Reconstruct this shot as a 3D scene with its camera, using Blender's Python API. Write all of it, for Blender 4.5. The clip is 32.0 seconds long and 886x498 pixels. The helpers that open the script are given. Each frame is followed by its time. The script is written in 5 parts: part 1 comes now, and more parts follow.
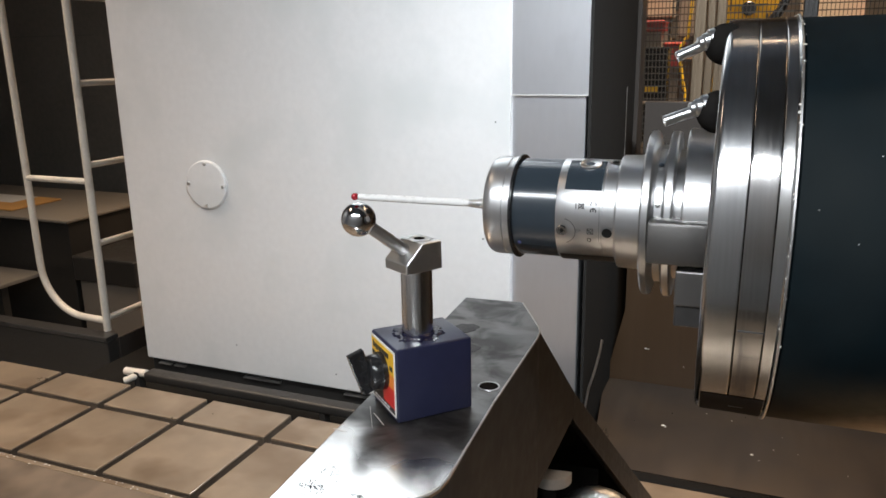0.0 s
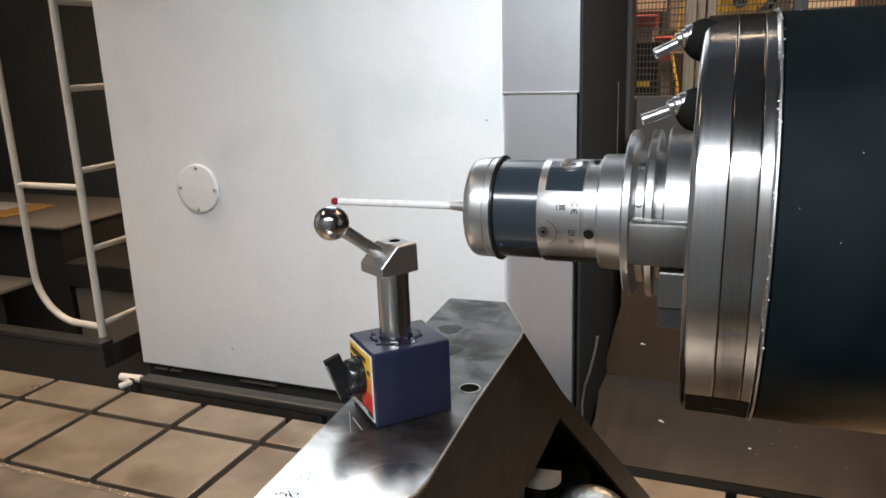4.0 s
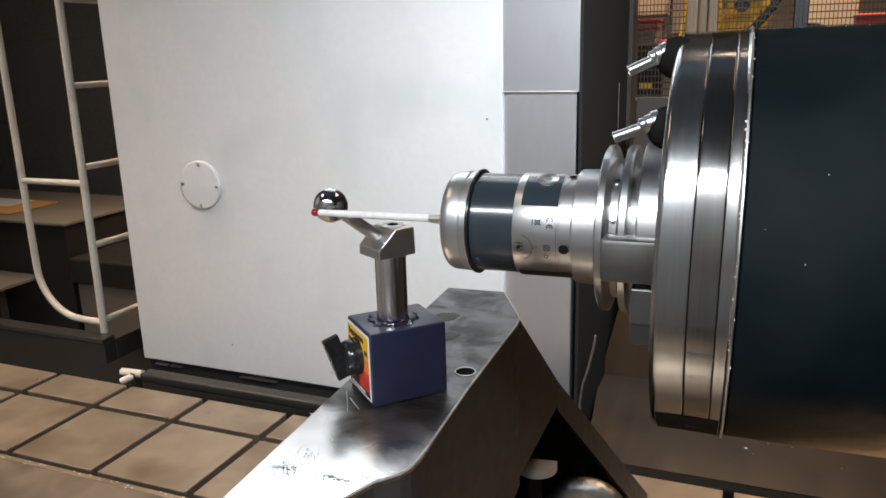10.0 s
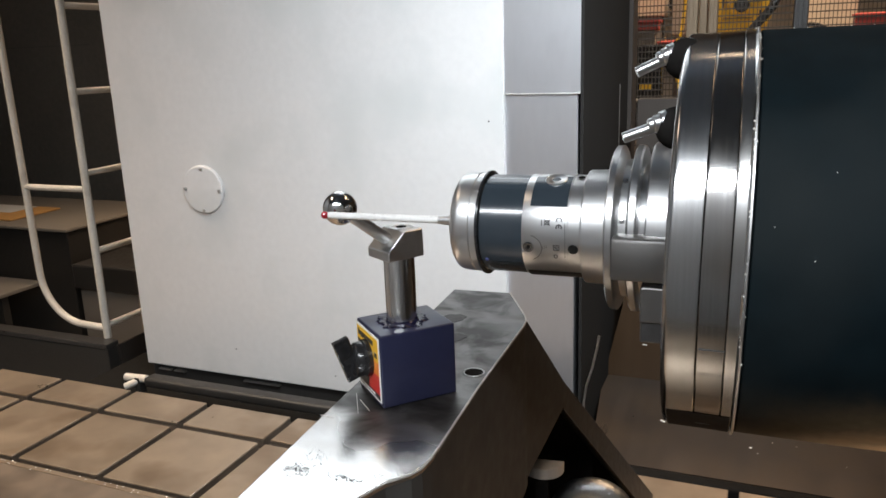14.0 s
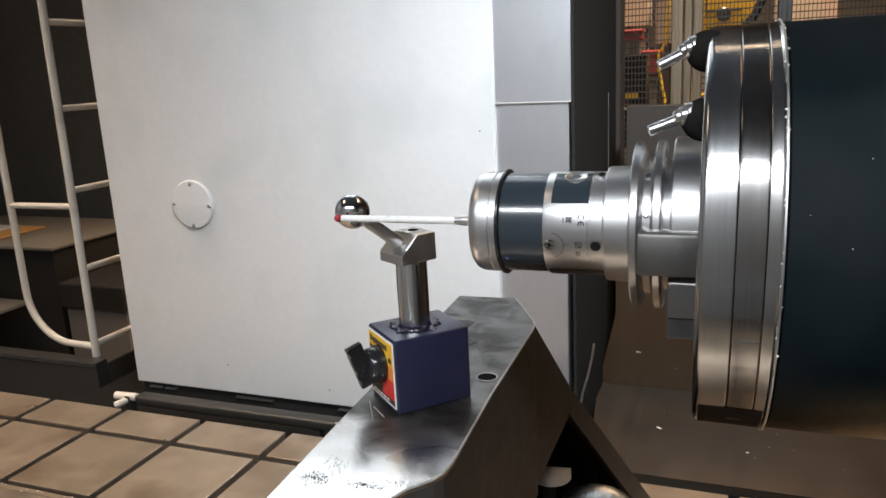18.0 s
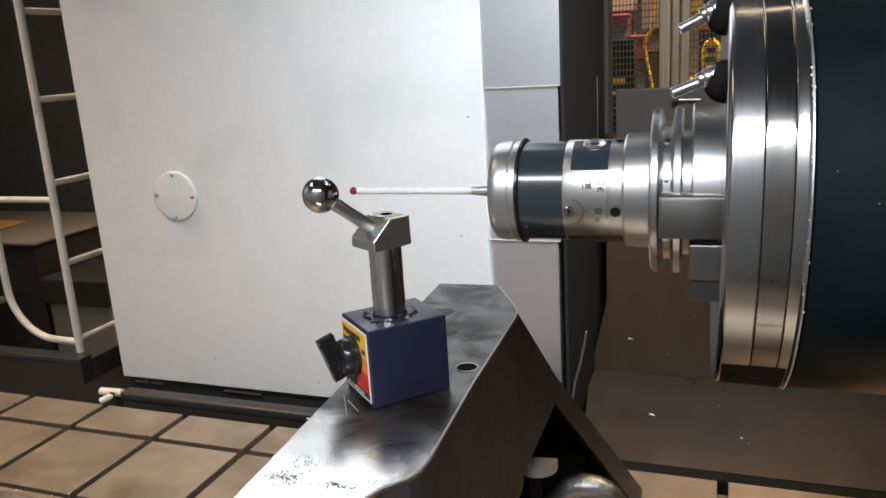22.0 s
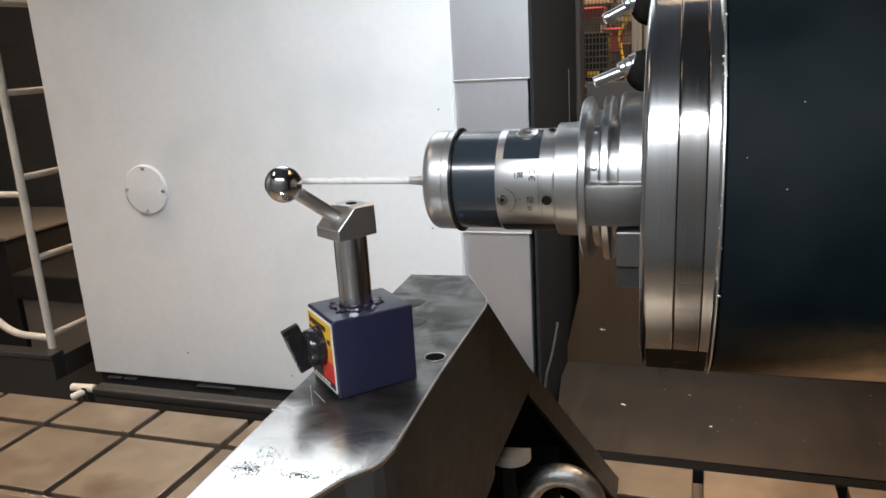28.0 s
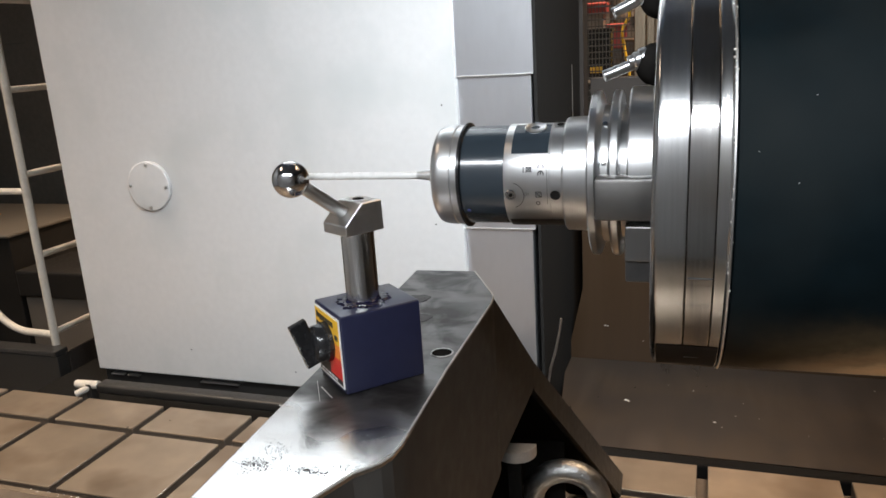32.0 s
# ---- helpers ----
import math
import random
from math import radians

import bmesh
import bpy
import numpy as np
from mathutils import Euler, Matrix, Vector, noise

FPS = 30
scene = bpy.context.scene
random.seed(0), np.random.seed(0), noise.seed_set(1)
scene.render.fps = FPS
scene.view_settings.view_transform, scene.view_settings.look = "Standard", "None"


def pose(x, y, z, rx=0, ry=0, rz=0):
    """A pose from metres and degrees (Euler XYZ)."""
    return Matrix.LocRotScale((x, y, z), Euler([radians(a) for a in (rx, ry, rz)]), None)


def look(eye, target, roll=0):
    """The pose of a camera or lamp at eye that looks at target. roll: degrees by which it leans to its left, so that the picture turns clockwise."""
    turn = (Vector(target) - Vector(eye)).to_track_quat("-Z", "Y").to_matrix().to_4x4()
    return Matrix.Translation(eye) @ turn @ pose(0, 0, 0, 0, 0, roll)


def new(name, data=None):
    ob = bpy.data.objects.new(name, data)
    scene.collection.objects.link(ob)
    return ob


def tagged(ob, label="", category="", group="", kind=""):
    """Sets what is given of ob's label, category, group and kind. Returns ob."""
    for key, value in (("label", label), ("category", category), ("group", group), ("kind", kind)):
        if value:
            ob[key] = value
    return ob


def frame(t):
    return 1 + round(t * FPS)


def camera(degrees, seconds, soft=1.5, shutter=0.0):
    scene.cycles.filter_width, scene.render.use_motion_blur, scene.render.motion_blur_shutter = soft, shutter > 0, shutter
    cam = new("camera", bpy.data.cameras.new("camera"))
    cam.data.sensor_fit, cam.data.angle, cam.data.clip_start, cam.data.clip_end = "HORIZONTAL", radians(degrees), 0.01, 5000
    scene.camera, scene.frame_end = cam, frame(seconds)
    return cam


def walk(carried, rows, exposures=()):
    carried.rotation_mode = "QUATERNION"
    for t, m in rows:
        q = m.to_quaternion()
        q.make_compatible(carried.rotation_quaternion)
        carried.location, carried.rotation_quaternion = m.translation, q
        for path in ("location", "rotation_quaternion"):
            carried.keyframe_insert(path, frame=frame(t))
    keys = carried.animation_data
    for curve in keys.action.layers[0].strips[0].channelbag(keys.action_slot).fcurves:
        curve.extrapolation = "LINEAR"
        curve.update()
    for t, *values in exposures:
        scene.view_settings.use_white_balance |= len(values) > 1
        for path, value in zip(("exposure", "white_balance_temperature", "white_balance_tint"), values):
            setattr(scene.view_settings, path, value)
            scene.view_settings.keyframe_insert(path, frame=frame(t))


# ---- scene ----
cam = camera(59.65, 32.0, soft=1.6)
PATH = [
    (0, (-0.0000, 0.0000, 1.0134), (-0.7413, 1.7876, 0.5085), -0.99),
    (0.5, (0.0019, 0.0021, 1.0137), (-0.7351, 1.7893, 0.5014), -0.86),
    (1, (-0.0005, 0.0021, 1.0120), (-0.7413, 1.7874, 0.4982), -0.79),
    (1.5, (0.0012, 0.0090, 1.0119), (-0.7774, 1.7759, 0.4904), -1.44),
    (2, (0.0010, 0.0078, 1.0133), (-0.7680, 1.7776, 0.4876), -1.38),
    (2.5, (-0.0004, 0.0096, 1.0137), (-0.7527, 1.7891, 0.4965), -1.72),
    (3, (0.0042, 0.0133, 1.0151), (-0.7423, 1.7925, 0.4886), -2.19),
    (3.5, (0.0090, 0.0126, 1.0141), (-0.7295, 1.8001, 0.5047), -2.04),
    (5.5, (-0.0080, 0.0094, 1.0149), (-0.7340, 1.8015, 0.5039), -2.16),
    (6, (-0.0065, 0.0157, 1.0105), (-0.7224, 1.8101, 0.4934), -1.92),
    (6.5, (-0.0067, 0.0105, 1.0087), (-0.7279, 1.8028, 0.4912), -1.67),
    (7, (-0.0041, 0.0037, 1.0067), (-0.7331, 1.7944, 0.4947), -1.55),
    (7.5, (-0.0001, 0.0035, 1.0042), (-0.7224, 1.7979, 0.4958), -1.36),
    (8, (0.0036, -0.0025, 1.0068), (-0.7158, 1.7957, 0.5078), -1.43),
    (8.5, (0.0068, 0.0016, 1.0034), (-0.7083, 1.7994, 0.4966), -1.51),
    (9, (0.0142, 0.0043, 1.0029), (-0.7071, 1.7982, 0.4913), -1.67),
    (9.5, (0.0181, 0.0001, 1.0033), (-0.7121, 1.7900, 0.4905), -1.51),
    (10, (0.0210, -0.0011, 1.0031), (-0.7204, 1.7873, 0.5013), -1.57),
    (10.5, (0.0230, -0.0021, 1.0020), (-0.7163, 1.7887, 0.5054), -1.27),
    (11, (0.0193, -0.0013, 1.0000), (-0.7222, 1.7877, 0.5006), -1.12),
    (11.5, (0.0196, -0.0021, 1.0002), (-0.7222, 1.7843, 0.4919), -1.37),
    (12, (0.0171, -0.0026, 0.9987), (-0.7221, 1.7871, 0.4981), -1.22),
    (12.5, (0.0156, 0.0016, 0.9968), (-0.7222, 1.7892, 0.4868), -1.26),
    (13, (0.0158, 0.0011, 1.0019), (-0.7242, 1.7905, 0.5014), -2.15),
    (13.5, (0.0167, -0.0028, 1.0031), (-0.7262, 1.7866, 0.5072), -2.10),
    (15.5, (0.0182, -0.0133, 1.0056), (-0.7279, 1.7753, 0.5118), -2.11),
    (16, (0.0169, -0.0109, 1.0069), (-0.6999, 1.7917, 0.5203), -1.69),
    (16.5, (0.0071, -0.0334, 1.0140), (-0.7284, 1.7694, 0.5569), -1.63),
    (17, (0.0015, -0.0232, 1.0003), (-0.7359, 1.7790, 0.5439), -1.88),
    (17.5, (-0.0010, -0.0157, 1.0007), (-0.7197, 1.7934, 0.5416), -2.92),
    (18, (-0.0032, -0.0104, 0.9951), (-0.7155, 1.8001, 0.5318), -2.86),
    (18.5, (-0.0009, -0.0112, 0.9963), (-0.7067, 1.8018, 0.5329), -2.81),
    (19, (-0.0035, -0.0056, 0.9952), (-0.6953, 1.8170, 0.5483), -2.72),
    (19.5, (-0.0263, -0.0063, 0.9896), (-0.7345, 1.8067, 0.5299), -2.62),
    (20, (-0.0294, 0.0013, 0.9890), (-0.7395, 1.8109, 0.5188), -3.08),
    (20.5, (-0.0290, 0.0043, 0.9873), (-0.7284, 1.8178, 0.5159), -2.88),
    (21, (-0.0259, 0.0108, 0.9867), (-0.7090, 1.8283, 0.5072), -3.07),
    (21.5, (-0.0257, 0.0175, 0.9840), (-0.6991, 1.8343, 0.4880), -3.14),
    (22, (-0.0205, 0.0187, 0.9842), (-0.7008, 1.8341, 0.4928), -3.46),
    (22.5, (-0.0090, 0.0161, 0.9859), (-0.6772, 1.8372, 0.4992), -3.59),
    (23, (-0.0023, 0.0146, 0.9844), (-0.6621, 1.8392, 0.4992), -3.33),
    (23.5, (0.0033, 0.0215, 0.9821), (-0.6552, 1.8434, 0.4851), -3.44),
    (24, (0.0092, 0.0217, 0.9853), (-0.6391, 1.8484, 0.4922), -3.57),
    (24.5, (0.0068, 0.0148, 0.9841), (-0.6365, 1.8441, 0.4942), -2.99),
    (25, (0.0044, 0.0183, 0.9825), (-0.6389, 1.8466, 0.4891), -3.14),
    (25.5, (0.0035, 0.0203, 0.9807), (-0.6514, 1.8403, 0.4720), -3.30),
    (27.5, (0.0062, 0.0234, 0.9802), (-0.6262, 1.8494, 0.4646), -3.32),
    (28, (0.0075, 0.0233, 0.9799), (-0.6278, 1.8499, 0.4702), -3.46),
    (28.5, (0.0083, 0.0197, 0.9811), (-0.6246, 1.8485, 0.4763), -3.52),
    (29, (0.0066, 0.0182, 0.9815), (-0.6191, 1.8496, 0.4770), -3.33),
    (29.5, (0.0056, 0.0182, 0.9806), (-0.6136, 1.8519, 0.4765), -3.05),
    (30, (0.0044, 0.0198, 0.9797), (-0.6256, 1.8472, 0.4660), -3.28),
    (30.5, (0.0061, 0.0178, 0.9802), (-0.6245, 1.8457, 0.4691), -3.18),
    (31, (0.0021, 0.0210, 0.9789), (-0.6321, 1.8451, 0.4587), -3.40),
    (31.5, (0.0034, 0.0221, 0.9786), (-0.6389, 1.8430, 0.4571), -3.59),
    (32, (0.0037, 0.0231, 0.9791), (-0.6367, 1.8455, 0.4606), -3.60),
]
walk(cam, [(t, look(eye, target, roll)) for t, eye, target, roll in PATH])

# ---- world and light ----
world = bpy.data.worlds.new("hall_air")
scene.world = world
world.use_nodes = True
world.node_tree.nodes["Background"].inputs["Color"].default_value = (1.0, 0.72, 0.5, 1)
world.node_tree.nodes["Background"].inputs["Strength"].default_value = 0.035
scene.view_settings.exposure = 0.12


def area(name, eye, target, sx, sy, watts, colour):
    data = bpy.data.lights.new(name, "AREA")
    data.shape, data.size, data.size_y, data.energy, data.color = "RECTANGLE", sx, sy, watts, colour
    ob = new(name, data)
    ob.matrix_world = look(eye, target)
    return ob


def hall_light(name, eye, target, watts, colour, spread=95):
    ob = area(name, eye, target, 3.0, 0.9, watts, colour)
    ob.data.spread = radians(spread)


# machine work lamps (cool white), added cool fills and warm hall lamps
area("work_lamp_front", (-0.15, -0.72, 1.85), (-0.25, 0.15, 0.6), 1.3, 0.13, 16, (0.90, 0.95, 1.0)).data.spread = radians(138)
area("work_lamp_back", (0.55, 0.35, 2.35), (-0.46, 2.04, 0.93), 0.8, 0.25, 13.5, (0.86, 0.94, 1.0)).data.spread = radians(60)
area("work_lamp_cover", (-1.05, 1.93, 1.98), (-0.70, 0.9, 1.0), 1.0, 0.30, 5, (0.88, 0.95, 1.0))
# added fill: lights the cover above view for the probe's top to reflect
area("fill_upper_cover", (-0.5, 1.3, 2.3), (-0.9, 2.04, 3.1), 0.8, 0.2, 21, (0.86, 0.94, 1.0)).data.spread = radians(95)
# added fill: brightens the unseen rear wall that the metal mirrors
area("fill_rear_wall", (-0.3, -0.55, 2.75), (-0.5, -1.5, 2.2), 1.3, 0.2, 13, (0.95, 0.97, 1.0)).data.spread = radians(130)
# added fill: brightens the unseen left wall for reflections in cap and ring
area("fill_side_wall", (-2.5, -0.2, 2.65), (-3.55, 0.2, 1.5), 1.0, 0.2, 8, (0.93, 0.97, 1.0)).data.spread = radians(130)
hall_light("hall_lamp_left", (-3.2, 0.85, 3.9), (-2.30, 1.15, 0), 36, (1.0, 0.78, 0.58), 62)
hall_light("hall_lamp_back", (0.4, 5.0, 4.6), (0.1, 5.6, 0), 300, (1.0, 0.71, 0.47))
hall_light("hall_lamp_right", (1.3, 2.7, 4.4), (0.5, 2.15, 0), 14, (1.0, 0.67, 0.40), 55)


# ---- materials ----
def surf(name, colour, rough=0.5, metal=0.0, var=0.12, big=6.0, fine=160.0, stretch=(1, 1, 1), bump=0.15, rough_var=0.12, coat=0.0, stain=None, stain_at=0.62, stain_scale=9.0, dist=0.00012, spec=0.5, loose=False):
    """A painted, cast or ground surface: two scales of noise in colour, gloss and relief."""
    m = bpy.data.materials.new(name)
    m.use_nodes = True
    n, l = m.node_tree.nodes, m.node_tree.links
    b = n["Principled BSDF"]
    co = n.new("ShaderNodeTexCoord")
    place = co.outputs["Object"]
    if loose:
        info, shift = n.new("ShaderNodeObjectInfo"), n.new("ShaderNodeVectorMath")
        shift.operation = "MULTIPLY_ADD"
        shift.inputs[1].default_value = (37.0, 19.0, 53.0)
        l.new(info.outputs["Random"], shift.inputs[0])
        l.new(place, shift.inputs[2])
        place = shift.outputs["Vector"]
    mp = n.new("ShaderNodeMapping")
    mp.inputs["Scale"].default_value = stretch
    l.new(place, mp.inputs["Vector"])
    t1, t2 = n.new("ShaderNodeTexNoise"), n.new("ShaderNodeTexNoise")
    t1.inputs["Scale"].default_value, t1.inputs["Detail"].default_value = big, 5
    t2.inputs["Scale"].default_value, t2.inputs["Detail"].default_value = fine, 3
    l.new(place, t1.inputs["Vector"])
    l.new(mp.outputs["Vector"], t2.inputs["Vector"])
    mix = n.new("ShaderNodeMath")
    mix.operation = "ADD"
    l.new(t1.outputs["Fac"], mix.inputs[0])
    l.new(t2.outputs["Fac"], mix.inputs[1])
    ramp = n.new("ShaderNodeMapRange")
    ramp.inputs["From Min"].default_value, ramp.inputs["From Max"].default_value = 0.6, 1.4
    ramp.inputs["To Min"].default_value, ramp.inputs["To Max"].default_value = 1 - var, 1 + var
    l.new(mix.outputs[0], ramp.inputs["Value"])
    col = n.new("ShaderNodeVectorMath")
    col.operation = "SCALE"
    col.inputs[0].default_value = colour
    l.new(ramp.outputs[0], col.inputs["Scale"])
    out = col.outputs["Vector"]
    if stain:
        t3 = n.new("ShaderNodeTexNoise")
        t3.inputs["Scale"].default_value, t3.inputs["Detail"].default_value, t3.inputs["Roughness"].default_value = stain_scale, 3, 0.5
        l.new(place, t3.inputs["Vector"])
        edge = n.new("ShaderNodeMapRange")
        edge.inputs["From Min"].default_value, edge.inputs["From Max"].default_value = stain_at - 0.12, stain_at + 0.06
        l.new(t3.outputs["Fac"], edge.inputs["Value"])
        blend = n.new("ShaderNodeMixRGB")
        blend.inputs["Color2"].default_value = (*stain, 1)
        l.new(edge.outputs[0], blend.inputs["Fac"])
        l.new(out, blend.inputs["Color1"])
        out = blend.outputs["Color"]
    l.new(out, b.inputs["Base Color"])
    rr = n.new("ShaderNodeMapRange")
    rr.inputs["From Min"].default_value, rr.inputs["From Max"].default_value = 0.6, 1.4
    rr.inputs["To Min"].default_value, rr.inputs["To Max"].default_value = max(0.02, rough - rough_var), min(1, rough + rough_var)
    l.new(mix.outputs[0], rr.inputs["Value"])
    l.new(rr.outputs[0], b.inputs["Roughness"])
    b.inputs["Metallic"].default_value = metal
    b.inputs["Specular IOR Level"].default_value = spec
    b.inputs["Coat Weight"].default_value = coat
    b.inputs["Coat Roughness"].default_value = 0.12
    bp = n.new("ShaderNodeBump")
    bp.inputs["Strength"].default_value, bp.inputs["Distance"].default_value = bump, dist
    l.new(t2.outputs["Fac"], bp.inputs["Height"])
    l.new(bp.outputs["Normal"], b.inputs["Normal"])
    return m


def glow(name, colour, strength):
    m = bpy.data.materials.new(name)
    m.use_nodes = True
    b = m.node_tree.nodes["Principled BSDF"]
    b.inputs["Base Color"].default_value = (*colour, 1)
    b.inputs["Emission Color"].default_value = (*colour, 1)
    b.inputs["Emission Strength"].default_value = strength
    return m


PANEL = surf("panel_paint", (0.622, 0.612, 0.608), 0.42, var=0.045, big=1.3, fine=45, bump=0.02, stain=(0.555, 0.56, 0.555), stain_at=0.62, stain_scale=3)
COLUMN = surf("way_cover_steel", (0.63, 0.63, 0.655), 0.37, 0.86, rough_var=0.02, var=0.03, big=3, fine=60, stretch=(1, 1, 0.3), bump=0.05, stain=(0.46, 0.458, 0.48), stain_scale=2)
LADDER = surf("ladder_paint", (0.62, 0.57, 0.50), 0.45, var=0.08, big=10, fine=90, stain=(0.45, 0.40, 0.34), stain_at=0.68)
BAY = surf("bay_sheet", (0.21, 0.185, 0.155), 0.6, var=0.2, big=2, fine=30, bump=0.05)
DOOR = surf("door_sheet", (0.046, 0.038, 0.033), 0.55, 0.0, spec=0.2, var=0.06, big=3, fine=50, stretch=(1, 1, 0.05), bump=0.04)
BLACK = surf("black_sheet", (0.024, 0.022, 0.020), 0.5, var=0.12, big=4, fine=80, bump=0.08)
SIDE = surf("side_sheet_paint", (0.024, 0.023, 0.022), 0.9, spec=0.02, var=0.06, big=3, fine=50, bump=0.02)
DARKSTEEL = surf("dark_oiled_steel", (0.075, 0.072, 0.070), 0.34, 0.6, var=0.3, big=5, fine=120, bump=0.1)
TABLE = surf("table_iron", (0.38, 0.30, 0.222), 0.34, 0.6, var=0.16, big=4.5, fine=16, bump=0.0, rough_var=0.08, stain=(0.27, 0.20, 0.14), stain_at=0.60, stain_scale=5, loose=True)
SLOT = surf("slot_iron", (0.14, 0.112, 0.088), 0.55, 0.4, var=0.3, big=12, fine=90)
BED = surf("bed_cover_steel", (0.066, 0.052, 0.042), 0.36, 0.4, var=0.28, big=3.5, fine=9, stretch=(2.2, 0.25, 1), bump=0.0, rough_var=0.14, stain=(0.082, 0.061, 0.044), stain_scale=4, stain_at=0.58)
PLATE = surf("plate_steel", (0.22, 0.175, 0.135), 0.42, 0.4, var=0.15, big=3, fine=30, bump=0.03, stain=(0.10, 0.078, 0.06), stain_scale=4)
BROWN = surf("brown_wall_sheet", (0.062, 0.036, 0.019), 0.38, 0.2, var=0.10, big=3, fine=55, stretch=(1, 1, 0.05), bump=0.05)


def oily_top():
    """Ground steel: wet and mirror-like at one end, dull with dried oil and dirt at the other."""
    m = surf("bracket_steel", (0.72, 0.71, 0.70), 0.205, 1.0, var=0.06, big=9, fine=25, bump=0.0, rough_var=0.03)
    n, l = m.node_tree.nodes, m.node_tree.links
    b = n["Principled BSDF"]
    co = n.new("ShaderNodeTexCoord")
    sep = n.new("ShaderNodeSeparateXYZ")
    l.new(co.outputs["Object"], sep.inputs[0])
    big, blot = n.new("ShaderNodeTexNoise"), n.new("ShaderNodeTexNoise")
    big.inputs["Scale"].default_value, big.inputs["Detail"].default_value = 14, 0.6
    blot.inputs["Scale"].default_value, blot.inputs["Detail"].default_value, blot.inputs["Distortion"].default_value = 24, 3.5, 0.7
    l.new(co.outputs["Object"], big.inputs["Vector"])
    l.new(co.outputs["Object"], blot.inputs["Vector"])
    add = n.new("ShaderNodeMath")
    add.operation, add.inputs[1].default_value = "MULTIPLY_ADD", 0.11
    l.new(big.outputs["Fac"], add.inputs[0])
    slant = n.new("ShaderNodeMath")
    slant.operation, slant.inputs[1].default_value = "MULTIPLY_ADD", 0.45
    l.new(sep.outputs["X"], slant.inputs[0])
    l.new(sep.outputs["Y"], slant.inputs[2])
    l.new(slant.outputs[0], add.inputs[2])
    far = n.new("ShaderNodeMapRange")
    far.inputs["From Min"].default_value, far.inputs["From Max"].default_value = -0.014, 0.012
    l.new(add.outputs[0], far.inputs["Value"])
    spot = n.new("ShaderNodeMapRange")
    spot.inputs["From Min"].default_value, spot.inputs["From Max"].default_value = 0.30, 0.70
    spot.inputs["To Min"].default_value, spot.inputs["To Max"].default_value = 0.86, 1.0
    l.new(blot.outputs["Fac"], spot.inputs["Value"])
    dirt = n.new("ShaderNodeMath")
    dirt.operation = "MULTIPLY"
    l.new(far.outputs[0], dirt.inputs[0])
    l.new(spot.outputs[0], dirt.inputs[1])
    old = b.inputs["Base Color"].links[0].from_socket
    mix = n.new("ShaderNodeMixRGB")
    mix.inputs["Color2"].default_value = (0.165, 0.163, 0.160, 1)
    l.new(dirt.outputs[0], mix.inputs["Fac"])
    l.new(old, mix.inputs["Color1"])
    l.new(mix.outputs[0], b.inputs["Base Color"])
    wet_edge = n.new("ShaderNodeMapRange")
    wet_edge.inputs["From Min"].default_value, wet_edge.inputs["From Max"].default_value = 0.47, 0.63
    l.new(blot.outputs["Fac"], wet_edge.inputs["Value"])
    wet = n.new("ShaderNodeMath")
    wet.operation = "MULTIPLY"
    l.new(far.outputs[0], wet.inputs[0])
    l.new(wet_edge.outputs[0], wet.inputs[1])
    mix2 = n.new("ShaderNodeMixRGB")
    mix2.inputs["Color2"].default_value = (0.085, 0.083, 0.081, 1)
    l.new(wet.outputs[0], mix2.inputs["Fac"])
    l.new(mix.outputs[0], mix2.inputs["Color1"])
    l.new(mix2.outputs[0], b.inputs["Base Color"])
    rough = b.inputs["Roughness"].links[0].from_socket
    more = n.new("ShaderNodeMath")
    more.operation, more.inputs[1].default_value = "MULTIPLY_ADD", 0.30
    l.new(dirt.outputs[0], more.inputs[0])
    l.new(rough, more.inputs[2])
    # wiped smears of half-dry oil
    turn = n.new("ShaderNodeMapping")
    turn.inputs["Rotation"].default_value = (0, 0, 0.7)
    turn.inputs["Scale"].default_value = (1.0, 3.2, 1.0)
    l.new(co.outputs["Object"], turn.inputs["Vector"])
    wipe = n.new("ShaderNodeTexNoise")
    wipe.inputs["Scale"].default_value, wipe.inputs["Detail"].default_value, wipe.inputs["Distortion"].default_value = 11, 4.0, 0.5
    l.new(turn.outputs[0], wipe.inputs["Vector"])
    smear = n.new("ShaderNodeMapRange")
    smear.inputs["From Min"].default_value, smear.inputs["From Max"].default_value = 0.50, 0.58
    l.new(wipe.outputs["Fac"], smear.inputs["Value"])
    dull = n.new("ShaderNodeMath")
    dull.operation, dull.inputs[1].default_value = "MULTIPLY_ADD", 0.03
    l.new(smear.outputs[0], dull.inputs[0])
    l.new(more.outputs[0], dull.inputs[2])
    l.new(dull.outputs[0], b.inputs["Roughness"])
    mix3 = n.new("ShaderNodeMixRGB")
    mix3.blend_type = "MULTIPLY"
    mix3.inputs["Color2"].default_value = (0.86, 0.85, 0.84, 1)
    l.new(smear.outputs[0], mix3.inputs["Fac"])
    l.new(mix2.outputs[0], mix3.inputs["Color1"])
    l.new(mix3.outputs[0], b.inputs["Base Color"])
    return m


